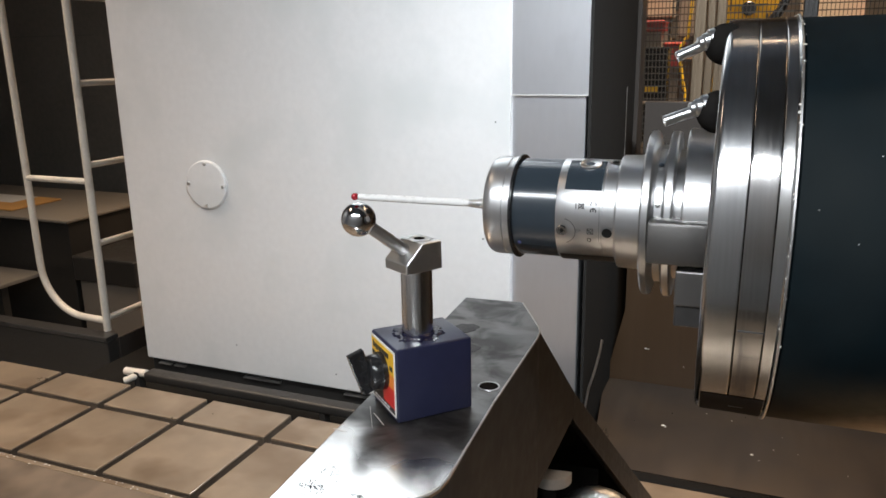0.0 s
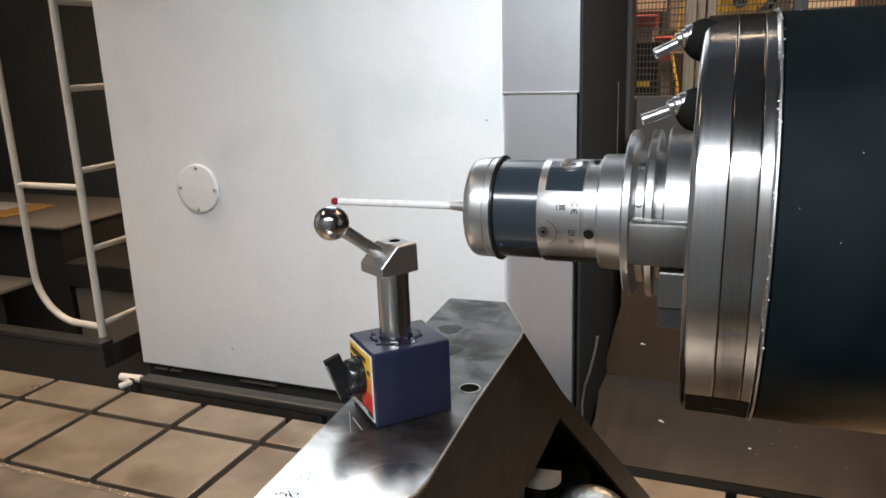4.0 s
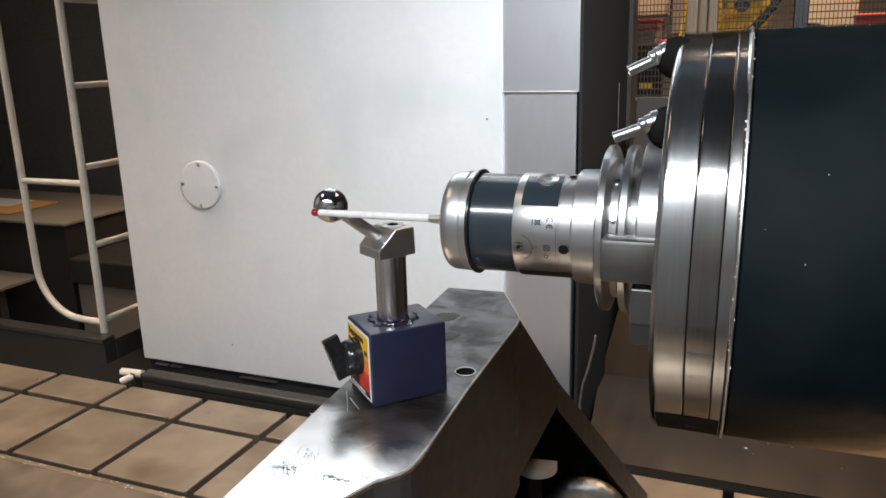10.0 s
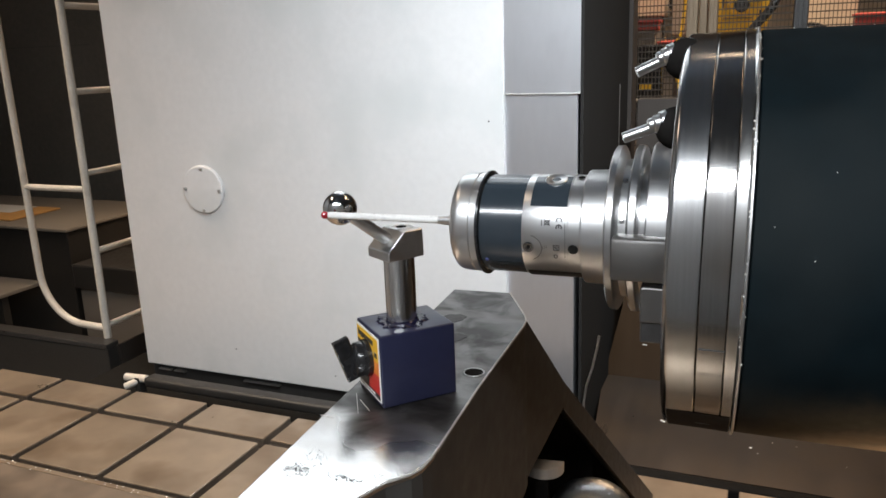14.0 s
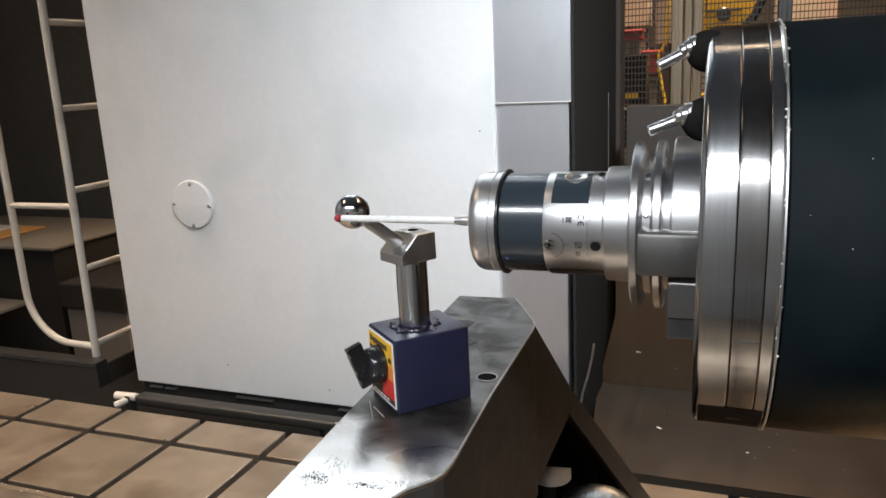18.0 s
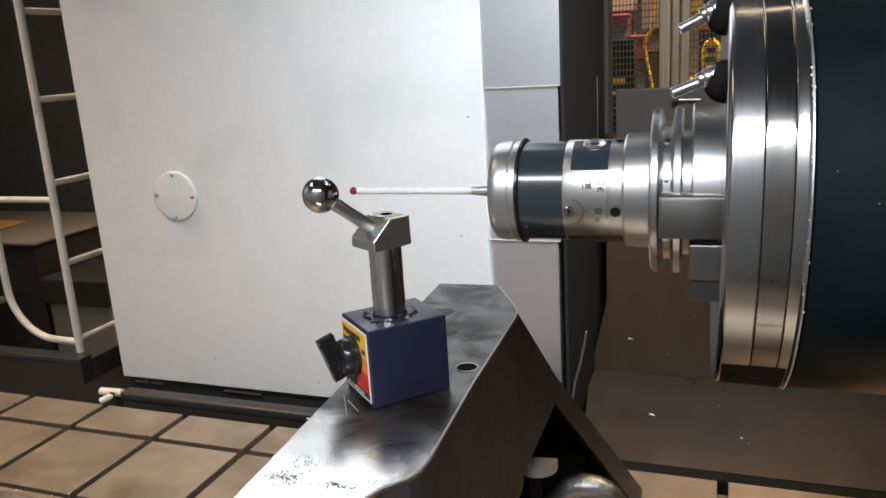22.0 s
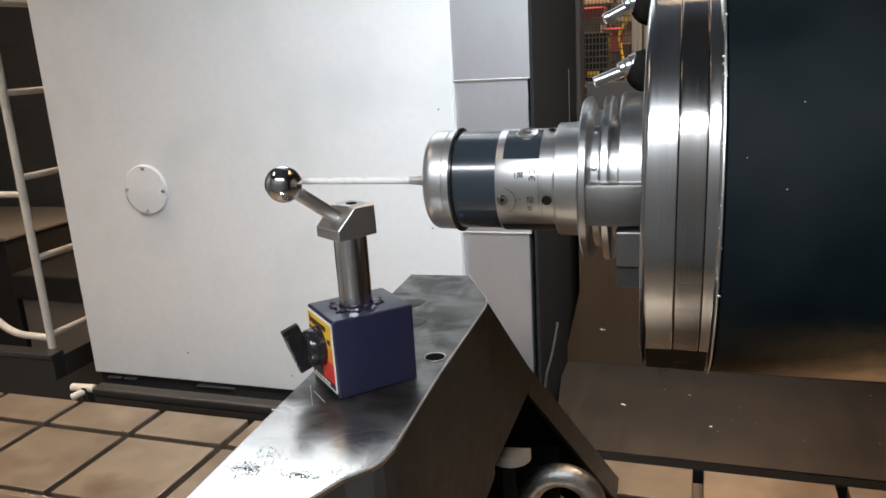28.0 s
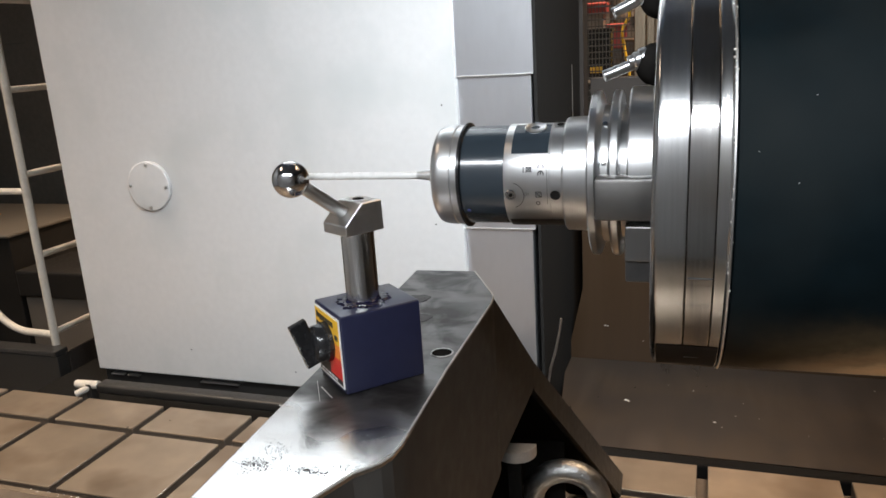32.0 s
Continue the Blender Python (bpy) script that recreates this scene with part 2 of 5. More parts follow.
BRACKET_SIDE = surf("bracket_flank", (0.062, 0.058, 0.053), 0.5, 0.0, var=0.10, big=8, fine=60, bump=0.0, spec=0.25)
TURNED = surf("turned_steel", (0.66, 0.66, 0.66), 0.34, 1.0, var=0.025, big=9, fine=60, stretch=(14, 0.4, 0.4), bump=0.0, rough_var=0.012)
NOSE = surf("nose_steel", (0.54, 0.54, 0.54), 0.30, 1.0, var=0.02, big=9, fine=60, stretch=(14, 0.4, 0.4), bump=0.0, rough_var=0.01)
DISC = surf("disc_steel", (0.50, 0.50, 0.50), 0.195, 1.0, var=0.10, big=7, fine=60, stretch=(12, 0.4, 0.4), bump=0.0, rough_var=0.03, stain=(0.40, 0.385, 0.36), stain_at=0.62, stain_scale=14)
DISCMID = surf("middle_band_steel", (0.37, 0.362, 0.355), 0.14, 1.0, var=0.12, big=9, fine=60, stretch=(12, 0.4, 0.4), bump=0.0, rough_var=0.05, stain=(0.33, 0.305, 0.28), stain_at=0.60, stain_scale=18)
# Near-black brown for the dark reflection painted under the nose ring.
DARK_REFLECTION = surf("dark_reflection_paint", (0.036, 0.028, 0.022), 0.75, 0.0, spec=0.05, var=0.25, big=20, fine=120, bump=0.0, rough_var=0.10)
SATIN = surf("satin_steel", (0.58, 0.575, 0.565), 0.40, 1.0, var=0.09, big=12, fine=200, bump=0.0)
KEY = surf("key_steel", (0.20, 0.193, 0.185), 0.46, 1.0, var=0.04, big=14, fine=220, bump=0.0, rough_var=0.05)
CHROME = surf("chrome_ball", (0.60, 0.60, 0.60), 0.12, 1.0, var=0.03, big=20, fine=300, bump=0.0, rough_var=0.02)
# Strong lengthwise colour streaks also stand in for stripes the post reflects.
POST = surf("ground_post", (0.88, 0.87, 0.85), 0.19, 1.0, var=0.24, big=4, fine=420, stretch=(1, 1, 0.01), bump=0.0, rough_var=0.06)
HOUSING = surf("housing_paint", (0.0040, 0.0084, 0.0108), 0.62, spec=0.05, var=0.3, big=9, fine=70, bump=0.12, stain=(0.016, 0.020, 0.021), stain_at=0.66, stain_scale=6)


def painted_bed_reflection(m):
    """Bed's warm reflection painted under the drum, faint near ring, strong along bottom line."""
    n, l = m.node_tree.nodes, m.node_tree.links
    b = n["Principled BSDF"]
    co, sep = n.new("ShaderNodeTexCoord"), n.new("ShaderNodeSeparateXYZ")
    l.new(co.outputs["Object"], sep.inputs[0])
    runs, grain = n.new("ShaderNodeTexNoise"), n.new("ShaderNodeTexNoise")
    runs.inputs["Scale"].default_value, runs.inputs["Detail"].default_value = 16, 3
    grain.inputs["Scale"].default_value, grain.inputs["Detail"].default_value = 160, 4
    for t in (runs, grain):
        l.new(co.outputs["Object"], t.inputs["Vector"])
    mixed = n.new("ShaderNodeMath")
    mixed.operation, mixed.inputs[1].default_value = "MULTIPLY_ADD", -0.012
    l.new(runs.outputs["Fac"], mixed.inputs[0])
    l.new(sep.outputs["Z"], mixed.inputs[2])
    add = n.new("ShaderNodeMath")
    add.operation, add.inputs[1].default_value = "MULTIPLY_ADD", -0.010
    l.new(grain.outputs["Fac"], add.inputs[0])
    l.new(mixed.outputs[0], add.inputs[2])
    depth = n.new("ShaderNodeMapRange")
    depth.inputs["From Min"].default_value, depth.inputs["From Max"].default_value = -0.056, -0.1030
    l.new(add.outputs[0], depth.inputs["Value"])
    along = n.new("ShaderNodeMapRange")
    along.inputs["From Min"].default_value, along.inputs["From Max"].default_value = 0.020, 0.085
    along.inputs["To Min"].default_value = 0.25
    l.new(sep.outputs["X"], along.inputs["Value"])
    layer = n.new("ShaderNodeMath")
    layer.operation = "MULTIPLY"
    l.new(depth.outputs[0], layer.inputs[0])
    l.new(along.outputs[0], layer.inputs[1])
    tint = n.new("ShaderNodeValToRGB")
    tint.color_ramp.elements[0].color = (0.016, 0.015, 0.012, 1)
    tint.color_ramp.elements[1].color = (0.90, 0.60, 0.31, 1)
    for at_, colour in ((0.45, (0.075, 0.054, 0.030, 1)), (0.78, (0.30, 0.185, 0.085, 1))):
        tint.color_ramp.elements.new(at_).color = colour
    l.new(layer.outputs[0], tint.inputs["Fac"])
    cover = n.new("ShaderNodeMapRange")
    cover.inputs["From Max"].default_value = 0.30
    l.new(layer.outputs[0], cover.inputs["Value"])
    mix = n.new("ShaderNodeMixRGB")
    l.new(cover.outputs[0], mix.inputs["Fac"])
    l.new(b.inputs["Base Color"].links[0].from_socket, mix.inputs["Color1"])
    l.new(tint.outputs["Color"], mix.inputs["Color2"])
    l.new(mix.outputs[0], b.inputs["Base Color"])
    # Gloss also rises where the painted reflection sets in.
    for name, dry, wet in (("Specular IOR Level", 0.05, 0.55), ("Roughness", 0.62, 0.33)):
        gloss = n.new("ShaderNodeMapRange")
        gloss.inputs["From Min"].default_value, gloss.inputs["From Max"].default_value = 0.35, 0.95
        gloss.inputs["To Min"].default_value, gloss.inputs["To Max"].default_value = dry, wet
        l.new(layer.outputs[0], gloss.inputs["Value"])
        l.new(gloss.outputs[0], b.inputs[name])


painted_bed_reflection(HOUSING)
WINDOW = surf("probe_window_glass", (0.027, 0.037, 0.047), 0.20, 0.0, var=0.02, big=3, rough_var=0.01, bump=0.0, coat=0.5)
RUBBER = surf("black_plastic", (0.014, 0.014, 0.015), 0.21, spec=0.5, var=0.15, big=30, fine=250, bump=0.05, rough_var=0.05)
CERAMIC = surf("white_ceramic", (0.82, 0.81, 0.79), 0.3, var=0.02, bump=0.0)
RUBY = surf("ruby", (0.32, 0.012, 0.022), 0.08, var=0.05, bump=0.0, coat=0.5)
NAVY = surf("navy_enamel", (0.018, 0.020, 0.048), 0.335, var=0.10, big=18, fine=140, rough_var=0.04, bump=0.05, dist=0.0003)
NAVYWET = surf("navy_thick_enamel", (0.006, 0.006, 0.022), 0.16, var=0.10, big=40, fine=220, bump=0.5, rough_var=0.08, dist=0.0004, coat=0.0, spec=0.45)
YELLOW = surf("label_yellow", (0.80, 0.46, 0.03), 0.4, var=0.05, big=40, fine=300, bump=0.02)
ORANGE = surf("label_orange", (0.78, 0.24, 0.04), 0.4, var=0.05, big=40, fine=300, bump=0.02)
RED = surf("label_red", (0.60, 0.025, 0.02), 0.4, var=0.06, big=40, fine=300, bump=0.02)
WHITE = surf("label_white", (0.78, 0.76, 0.72), 0.45, var=0.04, bump=0.02)
INK = surf("ink", (0.03, 0.028, 0.026), 0.5, var=0.1, bump=0.0)
ETCH = surf("etched_mark", (0.10, 0.10, 0.10), 0.5, 0.3, var=0.1, bump=0.0)
# Flat black for holes, black parts and sheets that paint shade.
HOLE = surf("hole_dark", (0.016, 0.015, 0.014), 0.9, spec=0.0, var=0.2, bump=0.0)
ALU = surf("fence_profile", (0.29, 0.215, 0.145), 0.42, 0.5, var=0.08, big=6, fine=80, stretch=(1, 1, 0.05))
WIRE = surf("mesh_wire", (0.06, 0.05, 0.04), 0.5, 0.5, var=0.1)
ROBOT = surf("robot_yellow", (0.85, 0.56, 0.03), 0.4, var=0.08, big=4)
CRATE = surf("crate_red", (0.22, 0.024, 0.02), 0.5, var=0.15, big=6)
HALLWALL = surf("hall_wall", (0.36, 0.31, 0.25), 0.7, var=0.12, big=0.8, fine=12)
PALE_GREY = surf("pale_grey_paint", (0.58, 0.60, 0.62), 0.5, var=0.06, big=2, fine=40)
CEILING = surf("hall_roof_sheet", (0.19, 0.25, 0.34), 0.7, var=0.15, big=0.6, fine=10)
CONCRETE = surf("hall_floor", (0.20, 0.18, 0.155), 0.6, var=0.18, big=0.9, fine=25)
CAST = surf("cast_ring_steel", (0.62, 0.62, 0.61), 0.42, 1.0, var=0.2, big=30, fine=110, bump=0.8, dist=0.002)
BRACKET = oily_top()
OILFILM = surf("oil_film_spot", (0.035, 0.034, 0.032), 0.45, 0.3, var=0.25, big=60, fine=240, bump=0.0, spec=0.3)
PALE = surf("pale_machined_steel", (0.70, 0.68, 0.65), 0.45, 0.6, var=0.1, big=30, fine=200)
CHIPS = surf("aluminium_chips", (0.86, 0.84, 0.80), 0.3, 0.25, var=0.1)
GREYBOX = surf("grey_box", (0.17, 0.15, 0.128), 0.6, var=0.12, big=5)
WOOD = surf("orange_board", (0.55, 0.30, 0.10), 0.6, var=0.2, big=8, fine=60, stretch=(1, 8, 1))


# ---- mesh helpers ----
def part(name, bm, material, parent=None, label="", smooth=False):
    me = bpy.data.meshes.new(name)
    bmesh.ops.recalc_face_normals(bm, faces=bm.faces[:])
    bm.to_mesh(me)
    bm.free()
    me.materials.append(material)
    if smooth:
        me.set_sharp_from_angle(angle=radians(35))
        for p in me.polygons:
            p.use_smooth = True
    ob = new(name, me)
    ob.parent = parent
    if label:
        ob["label"] = label
    return ob


def thing(name, label, category, group="", kind=""):
    return tagged(new(name), label, category, group, kind)


def at(ob, m):
    ob.matrix_basis = m
    return ob


def box(x0, x1, y0, y1, z0, z1, bevel=0.0, bm=None, seg=2):
    bm = bm or bmesh.new()
    got = bmesh.ops.create_cube(bm, size=1)["verts"]
    for v in got:
        v.co = Vector(((x0 + x1) / 2 + v.co.x * (x1 - x0), (y0 + y1) / 2 + v.co.y * (y1 - y0), (z0 + z1) / 2 + v.co.z * (z1 - z0)))
    if bevel:
        edges = list({e for v in got for e in v.link_edges})
        bmesh.ops.bevel(bm, geom=edges, offset=bevel, segments=seg, affect="EDGES", profile=0.5)
    return bm


def turned(profile, steps=64, axis="x", closed=True, bm=None):
    """A body of revolution: (along, radius) pairs about the x or z axis."""
    bm = bm or bmesh.new()
    rings = []
    for a, r in profile:
        ring = []
        for k in range(steps):
            w = 2 * math.pi * k / steps
            c, s = r * math.cos(w), r * math.sin(w)
            ring.append(bm.verts.new((a, c, s) if axis == "x" else (c, s, a)))
        rings.append(ring)
    for a, b in zip(rings, rings[1:]):
        for k in range(steps):
            bm.faces.new((a[k], a[(k + 1) % steps], b[(k + 1) % steps], b[k]))
    if closed:
        bm.faces.new(rings[0])
        bm.faces.new(rings[-1])
    return bm


def fillet(x, r, size, a0, a1, steps=6):
    """Rounded corner of a turned profile about (x, r)."""
    angles = [radians(a0 + (a1 - a0) * k / steps) for k in range(steps + 1)]
    return [(x + size * math.cos(a), r + size * math.sin(a)) for a in angles]


def prism(outline, z0, z1, bevel=0.0, bm=None):
    """An outline in x, y raised from z0 to z1."""
    bm = bm or bmesh.new()
    lo = [bm.verts.new((x, y, z0)) for x, y in outline]
    hi = [bm.verts.new((x, y, z1)) for x, y in outline]
    faces = [bm.faces.new(lo[::-1]), bm.faces.new(hi)]
    for k in range(len(lo)):
        j = (k + 1) % len(lo)
        faces.append(bm.faces.new((lo[k], lo[j], hi[j], hi[k])))
    if bevel:
        edges = list({e for f in faces[1:2] for e in f.edges})
        bmesh.ops.bevel(bm, geom=edges, offset=bevel, segments=2, affect="EDGES", profile=0.5)
    return bm


def moved(bm, m):
    bmesh.ops.transform(bm, matrix=m, verts=bm.verts)
    return bm


def tube(path, r, steps=12, bm=None, caps=True):
    """A round bar along a path of points."""
    bm = bm or bmesh.new()
    pts = [Vector(p) for p in path]
    rings = []
    for k, p in enumerate(pts):
        d = (pts[min(k + 1, len(pts) - 1)] - pts[max(k - 1, 0)]).normalized()
        u = d.orthogonal().normalized() if k == 0 else (u - d * u.dot(d)).normalized()
        v = d.cross(u)
        rings.append([bm.verts.new(p + r * (u * math.cos(2 * math.pi * i / steps) + v * math.sin(2 * math.pi * i / steps))) for i in range(steps)])
    for a, b in zip(rings, rings[1:]):
        for i in range(steps):
            bm.faces.new((a[i], a[(i + 1) % steps], b[(i + 1) % steps], b[i]))
    if caps:
        bm.faces.new(rings[0][::-1])
        bm.faces.new(rings[-1])
    return bm


def ball(r, u=32, v=20):
    bm = bmesh.new()
    bmesh.ops.create_uvsphere(bm, u_segments=u, v_segments=v, radius=r)
    return bm


# ---- hall and machine structure ----
def structure(name, bm, material, label, smooth=False):
    return tagged(part(name, bm, material, None, label, smooth), kind="structure")


def hall():
    structure("floor", box(-9, 7, -6, 10, -0.75, -0.60), CONCRETE, "grey concrete workshop floor under the machine")
    structure("wall_north", box(-9, 7, 9.8, 10, -0.6, 5), HALLWALL, "warm grey far wall of the workshop")
    structure("wall_south", box(-9, 7, -6, -5.8, -0.6, 5), HALLWALL, "warm grey wall of the workshop")
    # Two pale walls out of view, added for the bright metal to reflect.
    structure("reflector_wall_rear", box(-3.6, 2.6, -1.55, -1.50, -0.6, 2.7), PALE_GREY, "light grey unseen wall, added behind the camera as a reflector")
    structure("reflector_wall_side", box(-3.6, -3.55, -1.49, 1.70, -0.6, 3.4), PALE_GREY, "light grey unseen wall, added on the left as a reflector")
    structure("wall_west", box(-9, -8.8, -5.8, 9.8, -0.6, 5), HALLWALL, "warm grey side wall of the workshop")
    structure("wall_east", box(6.8, 7, -5.8, 9.8, -0.6, 5), HALLWALL, "warm grey side wall of the workshop")
    structure("ceiling", box(-9, 7, -6, 10, 5, 5.15), CEILING, "dim workshop ceiling")


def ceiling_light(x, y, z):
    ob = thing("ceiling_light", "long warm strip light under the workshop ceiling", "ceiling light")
    part("housing", box(-1.6, 1.6, -0.06, 0.06, 0.0, 0.05, 0.01), PALE_GREY, ob)
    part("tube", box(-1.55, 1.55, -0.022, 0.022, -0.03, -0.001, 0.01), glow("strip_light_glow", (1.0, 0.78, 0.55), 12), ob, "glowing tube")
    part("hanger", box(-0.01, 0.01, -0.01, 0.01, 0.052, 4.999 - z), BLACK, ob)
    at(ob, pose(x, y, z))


def panel_cover():
    ob = thing("machine_cover", "tall off-white painted sheet cover, scuffed near its foot", "machine cover")
    at(ob, pose(-1.332, 2.037, 0))
    part("panel", box(-0.697, 0.694, 0, 0.04, -0.072, 4.3, 0.004), PANEL, ob)
    part("side_sheet", box(-0.690, -0.685, 0.04, 0.9, -0.072, 4.3), BLACK, ob, "dark side sheet of the cover")
    part("foot", box(-0.69, 0.69, 0.02, 0.9, -0.30, -0.075), BLACK, ob, "black foot set back under the cover")
    for x0, x1 in ((-0.655, -0.60), (-0.585, -0.535), (-0.28, -0.13), (0.12, 0.22)):
        part("drip_slot", box(x0, x1, 0.006, 0.02, -0.094, -0.089, 0.001), SATIN, ob, "narrow bright strip below the sheet edge")
    lid = part("cover_plate", moved(turned([(-0.001, 0.080), (-0.010, 0.0795), (-0.0125, 0.077), (-0.013, 0.073), (-0.013, 0.0)], 64, closed=False), pose(0, 0, 0, 0, 0, 90)), PANEL, ob, "round off-white cover plate held by four screws", True)
    lid.matrix_basis = pose(-0.348, 0, 0.589)
    for a in (88, 178, 268, 358):
        x, z = 0.0685 * math.cos(radians(a)), 0.0685 * math.sin(radians(a))
        s = part("screw", moved(turned([(-0.0122, 0.0062), (-0.0155, 0.0057), (-0.0165, 0.004), (-0.0165, 0)], 16, closed=False), pose(0, 0, 0, 0, 0, 90)), SATIN, lid, "bright screw head", True)
        s.matrix_basis = pose(x, 0, z)
    for x, z in ((0.650, 0.812), (0.612, 0.478), (-0.29, 0.03), (0.10, -0.02)):
        b = part("speck", moved(turned([(0, 0.0026), (-0.0015, 0.002), (-0.0015, 0)], 10, closed=False), pose(0, 0, 0, 0, 0, 90)), DARKSTEEL, ob, "small dark mark")
        b.matrix_basis = pose(x, 0, z)


def column():
    ob = thing("telescopic_cover", "grey brushed steel way cover in three overlapping lengths", "way cover")
    for x0, x1, y0, z0, z1 in ((-0.652, -0.4285, 2.046, 0.883, 4.3), (-0.649, -0.4365, 2.052, 0.464, 0.885), (-0.645, -0.4455, 2.058, -0.20, 0.466)):
        part("sheet", box(x0, x1, y0, 2.75, z0, z1, 0.002), COLUMN, ob)
        # Thin pale strip paints the highlight along each joint.
        if z0 > 0:
            part("lip", box(x0 + 0.001, x1 - 0.001, y0 - 0.0030, y0 - 0.0005, z0 + 0.0005, z0 + 0.0035, 0.0008), PALE, ob, "pale strip painting the joint's highlight")
    part("side_sheet", box(-0.4280, -0.4195, 2.044, 2.76, -0.2, 4.3), SIDE, ob, "black side sheet")


def bed():
    ob = thing("bed_cover", "flat grey steel bed cover with a dark rear sheet", "machine bed")
    part("top_sheet", prism([(-0.380, 1.91), (2.2, 1.91), (2.2, 2.486), (-0.436, 2.486), (-0.394, 2.15)], -0.13, -0.095), BED, ob)
    part("front_lip", box(-0.380, 2.2, 1.868, 1.908, -0.175, -0.094, 0.010, seg=3), HOLE, ob, "black rubber lip along the front")
    upright = Matrix(((1, 0, 0, 0), (0, 0, -1, 0), (0, 1, 0, 0), (0, 0, 0, 1)))
    low = prism([(-0.441, -0.13), (2.2, -0.13), (2.2, 0.48), (-0.376, 0.48), (-0.376, 0.160)], -2.53, -2.488)
    part("rear_sheet", moved(low, upright), BROWN, ob, "dark brown rear sheet")
    # Upper part gets a darker colour, standing in for less bounced light.
    part("upper_sheet", box(-0.345, 2.2, 2.486, 2.53, 0.482, 0.840, 0.002), DOOR, ob, "upper rear sheet, coloured darker for want of bounced light")
    latch = part("latch_head", moved(turned([(-0.012, 0.010), (-0.010, 0.012), (0.0, 0.012), (0.001, 0.008)], 12), pose(-0.158, 2.474, 0.806)), RUBBER, ob, "black head of a latch pin")
    part("latch_pin", tube([(-0.157, 2.474, 0.806), (-0.095, 2.474, 0.805)], 0.0028, 10), SATIN, latch, "thin bright pin", True)
    part("underside", box(-2.30, 2.2, 1.76, 2.6, -0.58, -0.165), HOLE, ob, "black machine bed below")


def chips():
    bm = bmesh.new()
    spots = [(-0.199, 2.187), (-0.205, 2.192), (0.044, 2.102), (-0.017, 2.294), (0.10, 2.151)] + [(random.uniform(-0.40, 0.7), random.uniform(1.95, 2.44)) for k in range(10)]
    for k, (x, y) in enumerate(spots):
        r = random.uniform(0.0035, 0.006) if k < 3 else random.uniform(0.001, 0.0026)
        got = bmesh.ops.create_icosphere(bm, subdivisions=1, radius=r)["verts"]
        for v in got:
            v.co = Vector((x + v.co.x * random.uniform(0.6, 1.6), y + v.co.y * random.uniform(0.6, 1.5), -0.0945 + abs(v.co.z) * 0.5))
    for x, z, r in ((-0.304, 0.028, 0.0042), (-0.296, 0.027, 0.003), (-0.027, 0.023, 0.003), (-0.18, -0.02, 0.0015), (-0.10, 0.12, 0.0015)):
        got = bmesh.ops.create_icosphere(bm, subdivisions=1, radius=r)["verts"]
        for v in got:
            v.co = Vector((x + v.co.x * 1.2, 2.4875 - abs(v.co.y) * 0.6, z + v.co.z * random.uniform(0.6, 1.0)))
    tagged(part("metal_chips", bm, CHIPS, None, "bright metal chips scattered on the bed cover"), category="chips", kind="stuff")


chips()


def post():
    ob = thing("door_post", "dark steel door post with a thin bright edge", "door post")
    part("post_body", box(-0.60, -0.405, 2.76, 2.86, -0.12, 4.3, 0.004), DOOR, ob)
    # Black backing added so the gap beside the rear sheet looks dark.
    part("gap_backing", box(-0.404, -0.29, 2.70, 2.75, -0.12, 0.46, 0.003), HOLE, ob, "black sheet added to keep the gap dark")
    part("door_edge", box(-0.455, -0.423, 2.60, 2.76, -0.12, 4.3, 0.004), DOOR, ob, "black door edge")
    part("edge_strip", box(-0.4215, -0.4188, 2.596, 2.604, 0.60, 0.88), SATIN, ob, "thin bright strip")
    hose = [(-0.371, 2.05, 0.21), (-0.376, 2.05, 0.173), (-0.389, 2.05, 0.112), (-0.405, 2.05, 0.055), (-0.413, 2.05, 0.0), (-0.410, 2.05, -0.09)]
    cable = thing("cable", "thin grey cable hanging beside the way cover", "cable")
    part("cord", tube(hose, 0.0036, 8), SATIN, cable, "", True)


def side_rail():
    ob = thing("guide_rail", "dark flat rail with a white end fitting", "rail")
    part("rail_bar", box(-1.905, -0.66, 1.880, 1.932, -0.084, -0.052, 0.008, seg=3), BLACK, ob, "", True)
    part("end_fitting", tube([(-2.000, 1.90, -0.066), (-1.907, 1.90, -0.063)], 0.014, 12), LADDER, ob, "white end fitting", True)
    part("elbow", tube([(-1.980, 1.87, -0.088), (-1.935, 1.90, -0.068)], 0.012, 12), LADDER, ob, "white elbow", True)
    for x in (-1.94, -1.2, -0.70):
        part("bracket", box(x - 0.01, x + 0.01, 1.885, 1.915, -0.164, -0.058), BLACK, ob)


hall()
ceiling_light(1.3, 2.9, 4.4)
side_rail()
panel_cover()
column()
bed()
post()


# ---- T-slot table ----
PITCH, SLOTW = 0.2965, 0.0235
XS = [0.011 + PITCH * k for k in range(-9, 6)]
YS = [1.555 - PITCH * k for k in range(0, 8)]


